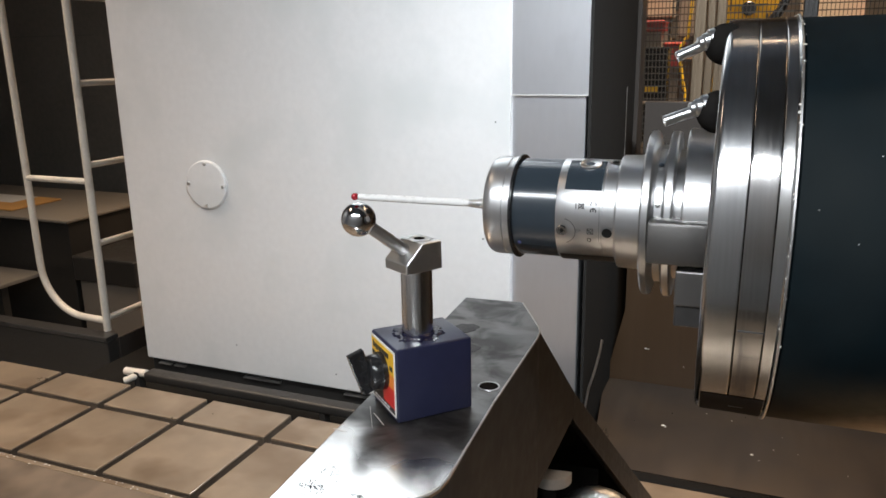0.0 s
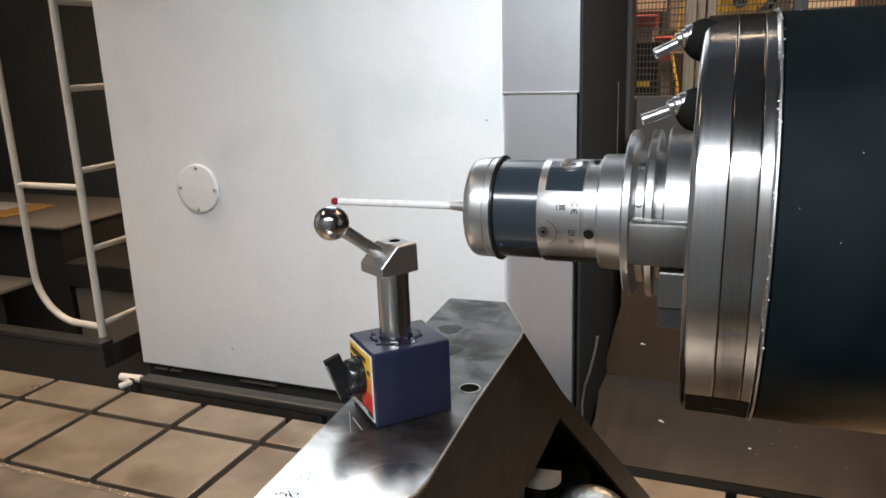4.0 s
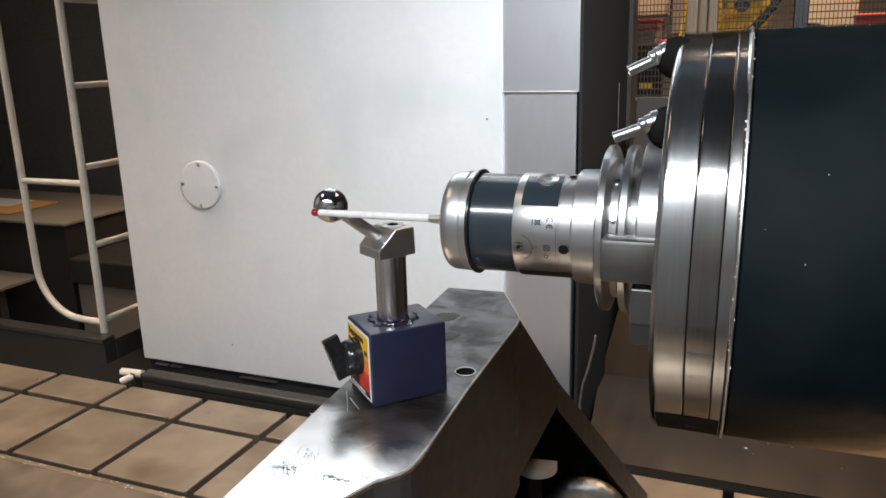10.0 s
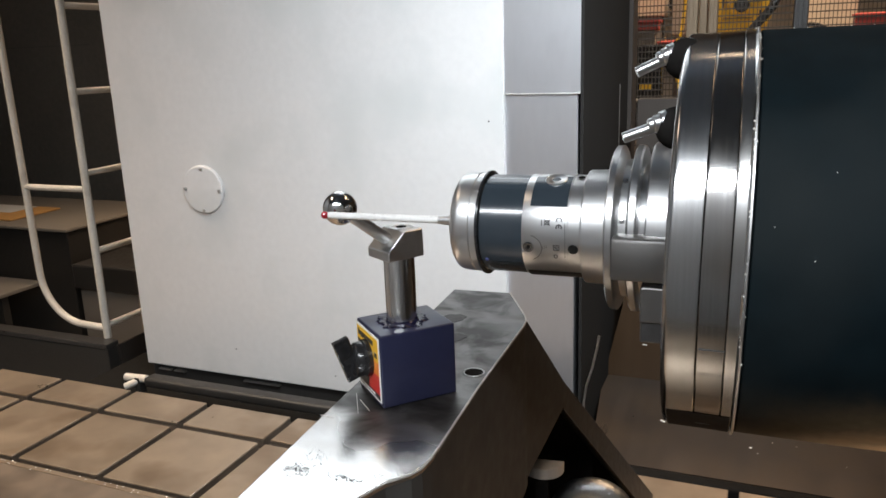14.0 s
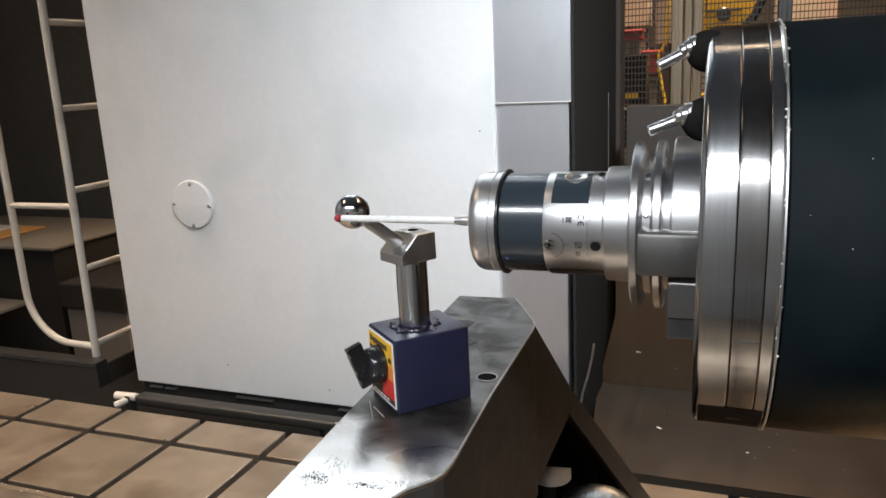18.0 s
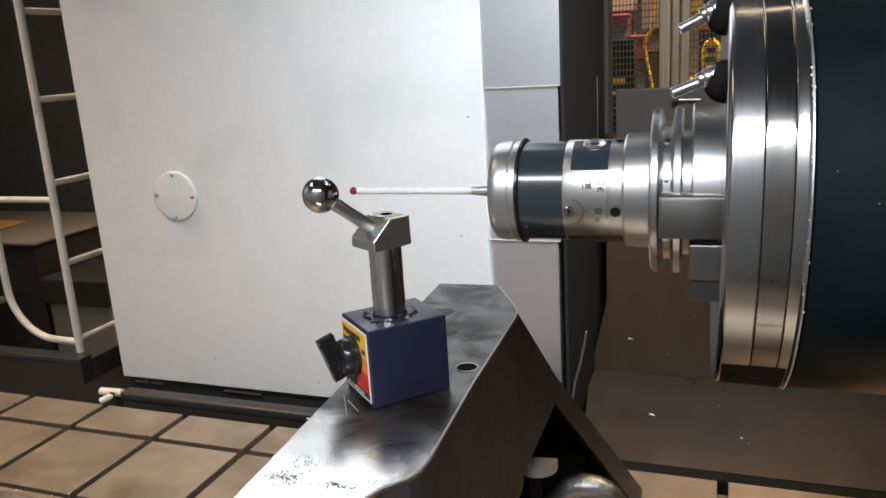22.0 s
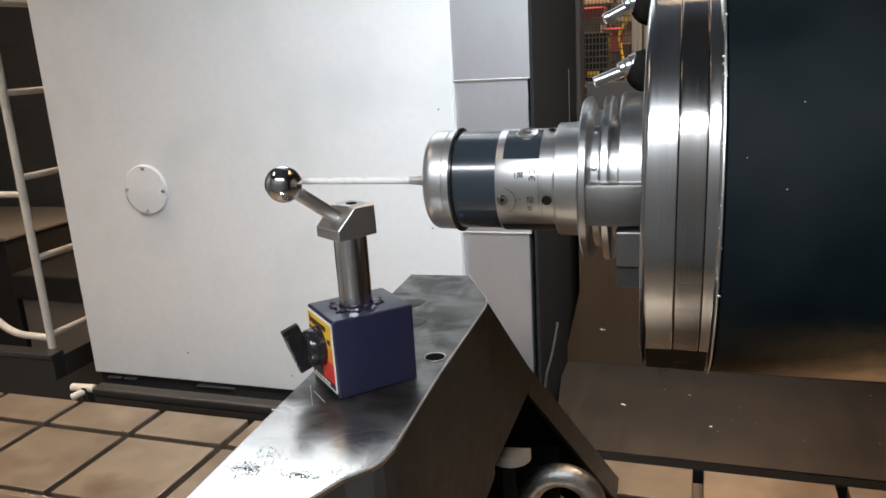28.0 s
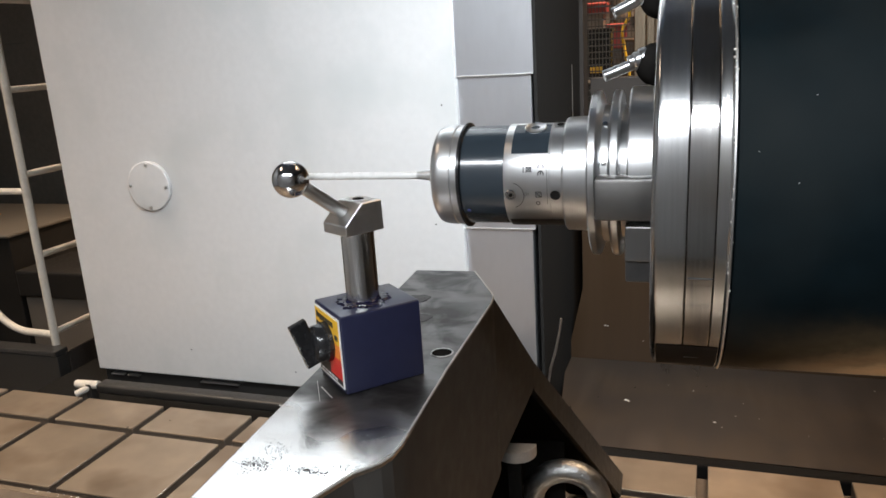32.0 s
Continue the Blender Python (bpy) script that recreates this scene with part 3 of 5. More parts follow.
def t_table():
    ob = thing("t_slot_table", "large brown-grey cast iron machine table with crossing T-slots", "machine table")
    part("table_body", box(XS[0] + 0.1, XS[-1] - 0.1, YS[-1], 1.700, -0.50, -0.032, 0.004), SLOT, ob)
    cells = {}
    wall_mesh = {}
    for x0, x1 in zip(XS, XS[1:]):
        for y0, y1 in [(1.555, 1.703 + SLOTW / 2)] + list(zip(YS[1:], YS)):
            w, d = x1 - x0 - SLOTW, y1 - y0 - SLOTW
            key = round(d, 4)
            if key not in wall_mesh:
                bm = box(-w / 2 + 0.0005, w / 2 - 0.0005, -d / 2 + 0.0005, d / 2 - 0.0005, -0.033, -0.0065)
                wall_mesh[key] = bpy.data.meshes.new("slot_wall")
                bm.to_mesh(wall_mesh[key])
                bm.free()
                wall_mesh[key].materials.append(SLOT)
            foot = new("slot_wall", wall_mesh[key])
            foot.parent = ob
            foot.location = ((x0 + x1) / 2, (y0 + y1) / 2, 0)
            if key not in cells:
                bm = box(-w / 2, w / 2, -d / 2, d / 2, -0.006, 0.0, 0.0016, seg=1)
                me = bpy.data.meshes.new("land")
                bm.to_mesh(me)
                bm.free()
                me.materials.append(TABLE)
                cells[key] = me
            land = new("land", cells[key])
            land.parent = ob
            land.location = ((x0 + x1) / 2, (y0 + y1) / 2, random.uniform(-0.0004, 0.0))
    return ob


table = t_table()


def floor_plate():
    ob = thing("loose_plate", "dark grey steel plate lying flat on the table", "steel plate")
    part("plate", box(-2.4, -0.75, 0.25, 1.238, 0.001, 0.009, 0.002), PLATE, ob)
    part("edge_strip", box(-2.4, -0.75, 1.2235, 1.2385, 0.0092, 0.0108, 0.0006), TABLE, ob, "worn tan strip along the edge")
    bits = bmesh.new()
    for k in range(70):
        x, y, r = random.uniform(-1.9, -0.8), 1.238 - abs(random.gauss(0.004, 0.006)), random.uniform(0.0008, 0.0028)
        got = bmesh.ops.create_icosphere(bits, subdivisions=1, radius=r)["verts"]
        for v in got:
            v.co = Vector((x + v.co.x * random.uniform(0.6, 1.8), y + v.co.y, 0.0106 + abs(v.co.z) * 0.6))
    tagged(part("chips", bits, CHIPS, ob, "bright metal chips along the plate's edge"), kind="stuff")
    return ob


plate = floor_plate()


# ---- bracket ----
BRZ = 0.7403
SPOTS = [(-0.2425, 0.632, 0.0145, 0.0115, 10), (-0.259, 0.684, 0.0115, 0.0120, 30), (-0.232, 0.586, 0.0090, 0.0060, 60)]


def bracket():
    ob = thing("clamping_bracket", "heavy dark steel bracket with an oily ground top on the table", "bracket")
    outline = [(-0.0385, -0.30), (-0.0385, 0.279), (0.0269, 0.279), (0.0600, 0.2075), (0.0640, 0.195), (0.0650, 0.178), (0.0615, 0.03), (0.0620, -0.04),
               (0.0622, -0.084), (0.0605, -0.098), (0.0565, -0.107), (0.0500, -0.1145), (0.0440, -0.121), (0.0309, -0.150), (-0.005, -0.22), (-0.02, -0.30)]
    part("top_plate", prism(outline, BRZ - 0.004, BRZ, 0.0011), BRACKET, ob, "ground steel top, wet with oil, with scratches")
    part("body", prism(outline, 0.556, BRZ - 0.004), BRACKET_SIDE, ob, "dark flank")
    leg = bmesh.new()
    lo, hi = [], []
    for y, z, sh in ((0.347, 0.609, 0.008), (1.12, 0.0, 0.072), (1.03, 0.0, 0.072), (0.347, 0.572, 0.008)):
        lo.append(leg.verts.new((-0.030 + sh, y, z)))
        hi.append(leg.verts.new((0.0667 + sh * 1.1, y, z)))
    leg.faces.new(lo)
    leg.faces.new(hi[::-1])
    for k in range(4):
        j = (k + 1) % 4
        leg.faces.new((lo[k], lo[j], hi[j], hi[k]))
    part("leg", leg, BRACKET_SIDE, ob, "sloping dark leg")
    web = bmesh.new()
    lo, hi = [], []
    for y, z in ((-0.18, 0.555), (0.20, 0.556), (0.34, 0.604), (1.11, 0.002), (-0.18, 0.002)):
        lo.append(web.verts.new((-0.036, y, z)))
        hi.append(web.verts.new((-0.031, y, z)))
    web.faces.new(lo)
    web.faces.new(hi[::-1])
    for k in range(5):
        j = (k + 1) % 5
        web.faces.new((lo[k], lo[j], hi[j], hi[k]))
    # Web is coloured black in place of the hollow's shade.
    part("web", web, HOLE, ob, "rear web, coloured black for the hollow's shade")
    wedge = bmesh.new()
    tri = [(0.205, BRZ - 0.002), (0.350, 0.607), (0.346, 0.576), (0.205, 0.556)]
    lo = [wedge.verts.new((-0.030, y, z)) for y, z in tri]
    hi = [wedge.verts.new((0.0608 if y < 0.3 else 0.0755, y, z)) for y, z in tri]
    wedge.faces.new(lo)
    wedge.faces.new(hi[::-1])
    for k in range(4):
        j = (k + 1) % 4
        wedge.faces.new((lo[k], lo[j], hi[j], hi[k]))
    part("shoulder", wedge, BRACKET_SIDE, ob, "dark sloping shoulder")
    edge = [(x, y, BRZ - 0.0006) for x, y in outline[2:14]]
    part("worn_edge", tube(edge, 0.0010, 6), PALE, ob, "bright worn edge of the top")
    # Black sheet under the leg, painting the shade there.
    shade_lining = bmesh.new()
    corners = [(-0.0285, 0.330, 0.5755), (0.0740, 0.330, 0.5755), (0.1380, 1.015, 0.0030), (0.0350, 1.015, 0.0030)]
    shade_lining.faces.new([shade_lining.verts.new(c) for c in corners])
    bmesh.ops.solidify(shade_lining, geom=shade_lining.faces[:], thickness=0.002)
    part("shade_lining", shade_lining, HOLE, ob, "black sheet painting the shade under the leg")
    # Black sheet added behind the eye bolt to keep the hollow dark.
    part("shade_sheet", box(-0.029, 0.084, 0.549, 0.555, 0.001, 0.398), HOLE, ob, "black sheet added to keep the hollow dark")
    # Pillar takes the same black as the shaded hollow.
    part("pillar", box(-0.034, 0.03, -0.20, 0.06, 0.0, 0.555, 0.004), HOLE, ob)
    hole = part("bolt_hole", turned([(0.0004, 0.0093), (0.0009, 0.0089), (0.0008, 0.0081), (-0.0005, 0.0078)], 32, "z", closed=False), SATIN, ob, "bright chamfer of a bored hole", True)
    hole.matrix_basis = pose(0.0502, 0.0574, BRZ)
    dark = part("bore", turned([(0.0004, 0.0079), (0.0004, 0.0)], 32, "z", closed=False), HOLE, hole)
    pits = bmesh.new()
    for cx, cy, sx, sy, n in ((-0.2494, 0.3779, 0.010, 0.006, 240), (-0.2145, 0.3775, 0.013, 0.004, 200), (-0.192, 0.386, 0.011, 0.004, 90), (-0.244, 0.396, 0.012, 0.010, 90), (-0.195, 0.400, 0.012, 0.008, 8)):
        for k in range(n):
            wx, wy = cx + random.gauss(0, sx * 0.6) - -0.24, cy + random.gauss(0, sy * 0.6) - 0.5
            x, y = wx * math.cos(radians(3.4)) + wy * math.sin(radians(3.4)), -wx * math.sin(radians(3.4)) + wy * math.cos(radians(3.4))
            r = random.uniform(0.00012, 0.0005)
            pits.faces.new([pits.verts.new((x + r * random.uniform(0.6, 1.6) * math.cos(a), y + r * math.sin(a), BRZ + 0.0002)) for a in (0.2, 1.4, 2.6, 3.9, 5.2)])
    for (x0, y0), (x1, y1), w in (((-0.261, 0.484), (-0.245, 0.469), 0.0004), ((-0.269, 0.493), (-0.251, 0.462), 0.0002), ((-0.277, 0.451), (-0.265, 0.4495), 0.0004)):
        m = Matrix.Rotation(radians(-3.4), 4, "Z") @ Matrix.Translation((0.24, -0.5, 0))
        part("scratch", tube([m @ Vector((x0, y0, BRZ + 0.0001)), m @ Vector((x1, y1, BRZ + 0.0001))], w, 6), PALE, ob, "bright scratch")
    for k, (wx, wy, a, b, turn) in enumerate(SPOTS):
        layer = bmesh.new()
        rim = []
        for i in range(40):
            p = 2 * math.pi * i / 40
            r = 1 + 0.10 * math.sin(3 * p + k) + 0.06 * math.sin(7 * p + 2 * k)
            rim.append(layer.verts.new((a * r * math.cos(p), b * r * math.sin(p), 0)))
        layer.faces.new(rim)
        bmesh.ops.inset_individual(layer, faces=layer.faces[:], thickness=0.0012)
        for v in {v for f in layer.faces if len(f.verts) > 4 for v in f.verts}:
            v.co.z += 0.00025
        spot = part("oil_spot", layer, OILFILM, ob, "dark round spot of standing oil", True)
        m = Matrix.Rotation(radians(-3.4), 4, "Z") @ Matrix.Translation((0.24, -0.5, 0))
        spot.matrix_basis = Matrix.Translation(m @ Vector((wx, wy, BRZ + 0.0001))) @ Matrix.Rotation(radians(turn), 4, "Z")
    tagged(part("pitting", pits, ETCH, ob, "dark pitting in the ground top"), kind="stuff")
    at(ob, pose(-0.24, 0.5, 0, 0, 0, 3.4))
    return ob


bracket_ob = bracket()


# ---- magnetic base with reference ball ----
def magnetic_base():
    ob = thing("magnetic_base", "navy magnetic base with steel post and polished ball on the bracket", "magnetic base")
    h, hx, hy = 0.0588, 0.029, 0.026
    part("block", box(-hx, hx + 0.0045, -hy, hy, 0, h, 0.0016, seg=3), NAVY, ob, "navy enamelled block", True)
    bm = bmesh.new()
    rings = []
    for r0, z, wob in ((0.0192, 0.0002, 1.0), (0.0182, 0.0011, 1.0), (0.0160, 0.0016, 0.5), (0.0140, 0.0012, 0.1), (0.0128, 0.0017, 0.0), (0.0118, 0.0026, 0.0)):
        rings.append([])
        for k in range(120):
            a = 2 * math.pi * k / 120
            jag = 0.0012 * math.sin(9 * a) + 0.0013 * math.sin(23 * a + 1) * abs(math.sin(4 * a)) + 0.0009 * math.sin(5 * a + 2) + 0.0007 * math.sin(37 * a)
            r = r0 + jag * wob
            rings[-1].append(bm.verts.new((r * math.cos(a), r * math.sin(a), h + z)))
    for a, b in zip(rings, rings[1:]):
        for k in range(120):
            bm.faces.new((a[k], a[(k + 1) % 120], b[(k + 1) % 120], b[k]))
    part("paint_puddle", bm, NAVYWET, ob, "glossy thick enamel round the post", True)
    part("post", turned([(h, 0.0121), (0.1115, 0.0121), (0.1125, 0.0112)], 48, "z"), POST, ob, "ground steel post", True)
    # label on the end face (local -x)
    label = part("label_plate", box(-hx - 0.0008, -hx, -hy + 0.0022, hy - 0.0022, 0.004, h - 0.0025), WHITE, ob, "white-edged maker's plate")
    x = -hx - 0.0008
    part("yellow_field", box(x - 0.0003, x, -hy + 0.0035, hy - 0.0035, 0.0365, h - 0.0040), YELLOW, label, "yellow upper field")
    part("orange_field", box(x - 0.0003, x, -hy + 0.0035, 0.0, 0.0255, 0.0365), ORANGE, label, "orange field")
    part("red_field", box(x - 0.0003, x, -hy + 0.0035, 0.0, 0.010, 0.0255), RED, label, "red field")
    part("dark_field", box(x - 0.0003, x, 0.0, hy - 0.0035, 0.006, 0.0365), INK, label, "black field")
    part("dark_foot", box(x - 0.0003, x, -hy + 0.0035, 0.0, 0.006, 0.010), INK, label, "black field")
    y0 = hy - 0.0065
    for k, w in enumerate((0.0026, 0.0012, 0.0042, 0.0012, 0.0034, 0.0030, 0.0026, 0.0030, 0.0032)):
        part("writing_bar", box(x - 0.0006, x - 0.0003, y0 - w, y0, 0.0478 - 0.0008 * (k == 2), 0.0516 + 0.0010 * (k == 0)), INK, label, "dark block of a maker's mark")
        y0 -= w + 0.0010
    for yc, zc in ((hy - 0.0075, 0.0425), (-hy + 0.0082, 0.0415)):
        for dy in (-0.0016, 0.0016):
            part("writing_bar", box(x - 0.0006, x - 0.0003, yc + dy - 0.0012, yc + dy + 0.0012, zc - 0.0018, zc + 0.0018), INK, label)
    for k in range(5):
        yc = 0.016 - 0.0065 * k
        part("writing_bar", box(x - 0.0006, x - 0.0003, yc - 0.0022, yc + 0.0022, 0.0072, 0.0086), WHITE, label, "pale line of small print")
    # switch
    knob = part("switch_knob", moved(turned([(0, 0.0148), (0.0040, 0.0148), (0.0050, 0.0138), (0.0100, 0.0134), (0.0122, 0.0118), (0.0134, 0.0085), (0.0138, 0)], 32, closed=False), pose(0, 0, 0, 0, 0, 180)), RUBBER, ob, "black plastic rotary switch", True)
    knob.matrix_basis = pose(-hx - 0.0008, 0.001, 0.0335)
    part("lever", moved(box(-0.0235, -0.0105, -0.0050, 0.0004, -0.0140, 0.0212, 0.0007, seg=2), pose(0, 0, 0.0045, 0, -18, 0)), RUBBER, knob, "flat black switch lever with sharp edges")
    # head block, in the frame of the ball's direction
    head = part("head_block", head_mesh(), SATIN, ob, "milled steel head")
    return ob


def head_mesh():
    """A milled block with a chamfer towards the ball: profile in x (to the ball) and z, width in y."""
    prof = [(-0.0140, 0.1120), (0.0185, 0.1120), (0.0185, 0.1195), (0.0035, 0.1335), (-0.0135, 0.1335)]
    bm = bmesh.new()
    lo = [bm.verts.new((x, -0.0145, z)) for x, z in prof]
    hi = [bm.verts.new((x, 0.0145, z)) for x, z in prof]
    bm.faces.new(lo)
    bm.faces.new(hi[::-1])
    for k in range(5):
        j = (k + 1) % 5
        bm.faces.new((lo[k], lo[j], hi[j], hi[k]))
    bmesh.ops.bevel(bm, geom=bm.edges[:], offset=0.0006, segments=1, affect="EDGES")
    return bm


BASE_AT = (-0.2350, 0.5130)
BALL_AT = (-0.2597, 0.4713, 0.8966)
base = magnetic_base()
head = [o for o in base.children if o.name.startswith("head_block")][0]
turn = math.degrees(math.atan2(BALL_AT[1] - BASE_AT[1], BALL_AT[0] - BASE_AT[0]))
head.matrix_basis = pose(0, 0, 0, 0, 0, turn - 47.5)
tip_local = (math.hypot(BALL_AT[0] - BASE_AT[0], BALL_AT[1] - BASE_AT[1]), 0, BALL_AT[2] - BRZ)
part("stem", tube([(0.006, 0, 0.1235), tip_local], 0.0047, 24), TURNED, head, "steel stem", True)
sphere = part("reference_ball", ball(0.0124, 48, 32), CHROME, head, "polished steel ball", True)
sphere.matrix_basis = pose(*tip_local)
bore = part("screw_hole", turned([(0.1337, 0.0095), (0.1341, 0.0090), (0.1341, 0.0076), (0.1337, 0.0072), (0.1337, 0.0052), (0.1339, 0.0048), (0.1337, 0.0)], 32, "z", closed=False), SATIN, head, "recessed screw in the head", True)
bore.matrix_basis = pose(-0.0035, 0, 0)
part("screw_socket", turned([(0.1342, 0.0046), (0.1342, 0)], 6, "z", closed=False), HOLE, bore)
at(base, pose(BASE_AT[0], BASE_AT[1], BRZ, 0, 0, 47.5))


# ---- eye bolt and white cap in the bracket's hollow ----
def eye_bolt():
    ob = thing("eye_bolt", "cast steel lifting eye in the hollow under the bracket", "eye bolt")
    bm = bmesh.new()
    ring = [(0.0490 * math.cos(a), 0, 0.0490 * math.sin(a)) for a in [2 * math.pi * k / 40 for k in range(41)]]
    part("ring", tube(ring, 0.0170, 20, bm, False), CAST, ob, "", True)
    part("shank", box(-0.016, 0.016, -0.016, 0.016, -0.300, -0.058, 0.003), CAST, ob)
    return ob


# ---- spindle ----
AX = (0.4713, 0.9139)
SPINDLE_REST = pose(-0.12, *AX, 0, 0, 2.0) @ Matrix.Translation((0.12, 0, 0))


def spindle():
    ob = thing("spindle_head", "horizontal spindle with bright nose ring and dark round housing", "spindle")
    lean = Matrix(((1, 0, 0.012, 0), (0, 1, 0, 0), (0, 0, 1, 0), (0, 0, 0, 1)))
    ring = part("nose_ring", moved(turned([(-0.0242, 0.055), (-0.0242, 0.1075), *fillet(-0.0205, 0.1080, 0.0037, 180, 90), (-0.0200, 0.1117), (-0.0093, 0.1118), *fillet(-0.0084, 0.1114, 0.0004, 90, 0, 3)], 128), lean), DISC, ob, "bright turned front band of the nose ring", True)
    part("middle_band", moved(turned([*fillet(-0.0069, 0.1107, 0.0011, 180, 90, 5), (-0.0066, 0.1118), (0.0041, 0.1122), *fillet(0.0043, 0.1118, 0.0004, 90, 0, 3)], 128), lean), DISCMID, ob, "slightly darker middle band of the nose ring", True)
    part("rear_band", moved(turned([*fillet(0.0058, 0.1111, 0.0011, 180, 90, 5), (0.0061, 0.1122), (0.0096, 0.1124), (0.0100, 0.1124), (0.0115, 0.1137), (0.0122, 0.1128)], 128), lean), DISC, ob, "bright rear band of the nose ring", True)
    for a in (-16.5, -51.5):
        w = radians(a)
        o = part("joint_line", box(-0.0058, 0.0058, -0.0003, 0.0003, -0.0002, 0.0002), ETCH, ring, "fine dark joint")
        o.matrix_basis = pose(-0.0009 + 0.012 * 0.112 * math.sin(w), -0.1121 * math.cos(w), 0.1121 * math.sin(w), 90 - a, 0, 0)
    # Dark strip over the lower ring, painting its reflection of the bed.
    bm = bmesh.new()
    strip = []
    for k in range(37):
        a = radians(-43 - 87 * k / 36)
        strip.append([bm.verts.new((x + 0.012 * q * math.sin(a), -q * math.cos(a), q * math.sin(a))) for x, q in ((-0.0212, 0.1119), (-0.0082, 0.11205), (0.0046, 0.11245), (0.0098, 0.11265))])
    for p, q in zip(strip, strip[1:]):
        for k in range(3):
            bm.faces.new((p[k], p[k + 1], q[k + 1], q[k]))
    part("painted_underside", bm, DARK_REFLECTION, ring, "dark strip painting the reflection on the ring's underside", True)
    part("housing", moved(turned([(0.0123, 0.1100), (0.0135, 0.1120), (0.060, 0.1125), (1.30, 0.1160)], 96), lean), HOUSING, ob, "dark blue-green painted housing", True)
    part("spindle_nose", turned([(-0.0390, 0.045), (-0.0390, 0.0500), (-0.0380, 0.0512), (-0.0226, 0.0515)], 96), NOSE, ob, "bright spindle nose", True)
    part("drive_key", box(-0.0555, -0.0225, -0.0600, -0.0440, -0.0160, 0.0075, 0.0022, seg=2), KEY, ob, "milled drive key", True)
    part("lower_key", box(-0.0395, -0.0225, -0.0560, -0.0300, -0.0395, -0.0195, 0.0010), KEY, ob, "lower milled key")
    # Lower half of the key in a darker colour, for its shaded chamfer.
    part("key_shaded_half", box(-0.0393, -0.0225, -0.0535, -0.0300, -0.0520, -0.0397, 0.0010), DARKSTEEL, ob, "lower half of the key, coloured dark in place of shade")
    bits = bmesh.new()
    for k in range(150):
        a = random.uniform(radians(-20), radians(200))
        if k < 95:
            x, r = random.gauss(0.0114, 0.0006), 0.1136
        elif k < 135:
            a, x, r = random.gauss(radians(92), 0.10), random.uniform(0.016, 0.12), 0.1121
        else:
            a, x, r = random.uniform(radians(-20), radians(40)), random.uniform(0.02, 0.11), 0.1122
        got = bmesh.ops.create_icosphere(bits, subdivisions=1, radius=random.uniform(0.0002, 0.0006) * (1 if k < 135 else 0.55))["verts"]
        c = Vector((x + 0.012 * r * math.sin(a), -r * math.cos(a), r * math.sin(a)))
        for v in got:
            v.co = c + Vector((v.co.x * random.uniform(0.6, 1.8), v.co.y, v.co.z * random.uniform(0.6, 1.6)))
    tagged(part("stuck_swarf", bits, CHIPS, ob, "tiny bright chips stuck to the rim and housing"), kind="stuff")
    part("rim_edge", moved(turned([(0.0108, 0.1129), (0.0112, 0.1139), (0.0120, 0.1139), (0.0124, 0.1129)], 128, closed=False), lean), SATIN, ob, "bright worn rim edge", True)
    for x, y, z, tx, ty, tz in ((-0.0270, -0.030, 0.1015, -0.0465, -0.036, 0.0925), (-0.0275, -0.060, 0.0690, -0.0490, -0.066, 0.0614)):
        noz = part("nozzle_ball", moved(ball(0.0108, 24, 16), pose(-0.0030, 0, -0.0045)), HOLE, ob, "black ball joint of a coolant nozzle", True)
        way = Vector((tx - x, ty - y, tz - z))
        noz.matrix_basis = Matrix.Translation((x, y, z)) @ way.to_track_quat("X", "Z").to_matrix().to_4x4()
        n = way.length
        part("collar", moved(turned([(0.0010, 0.0062), (0.0040, 0.0058), (0.0045, 0.0048), (0.0070, 0.0045), (0.0078, 0.0036), (0.0098, 0.0034), (0.0104, 0.0028)], 24), pose(0, 0, 0, 0, -9, 0)), NOSE, noz, "stepped steel collar", True)
        part("nozzle", turned([(0.0080, 0.0029), (n, 0.0028), (n, 0.0018), (n - 0.006, 0.0014)], 20), NOSE, noz, "bright steel nozzle", True)
    at(ob, SPINDLE_REST)
    return ob


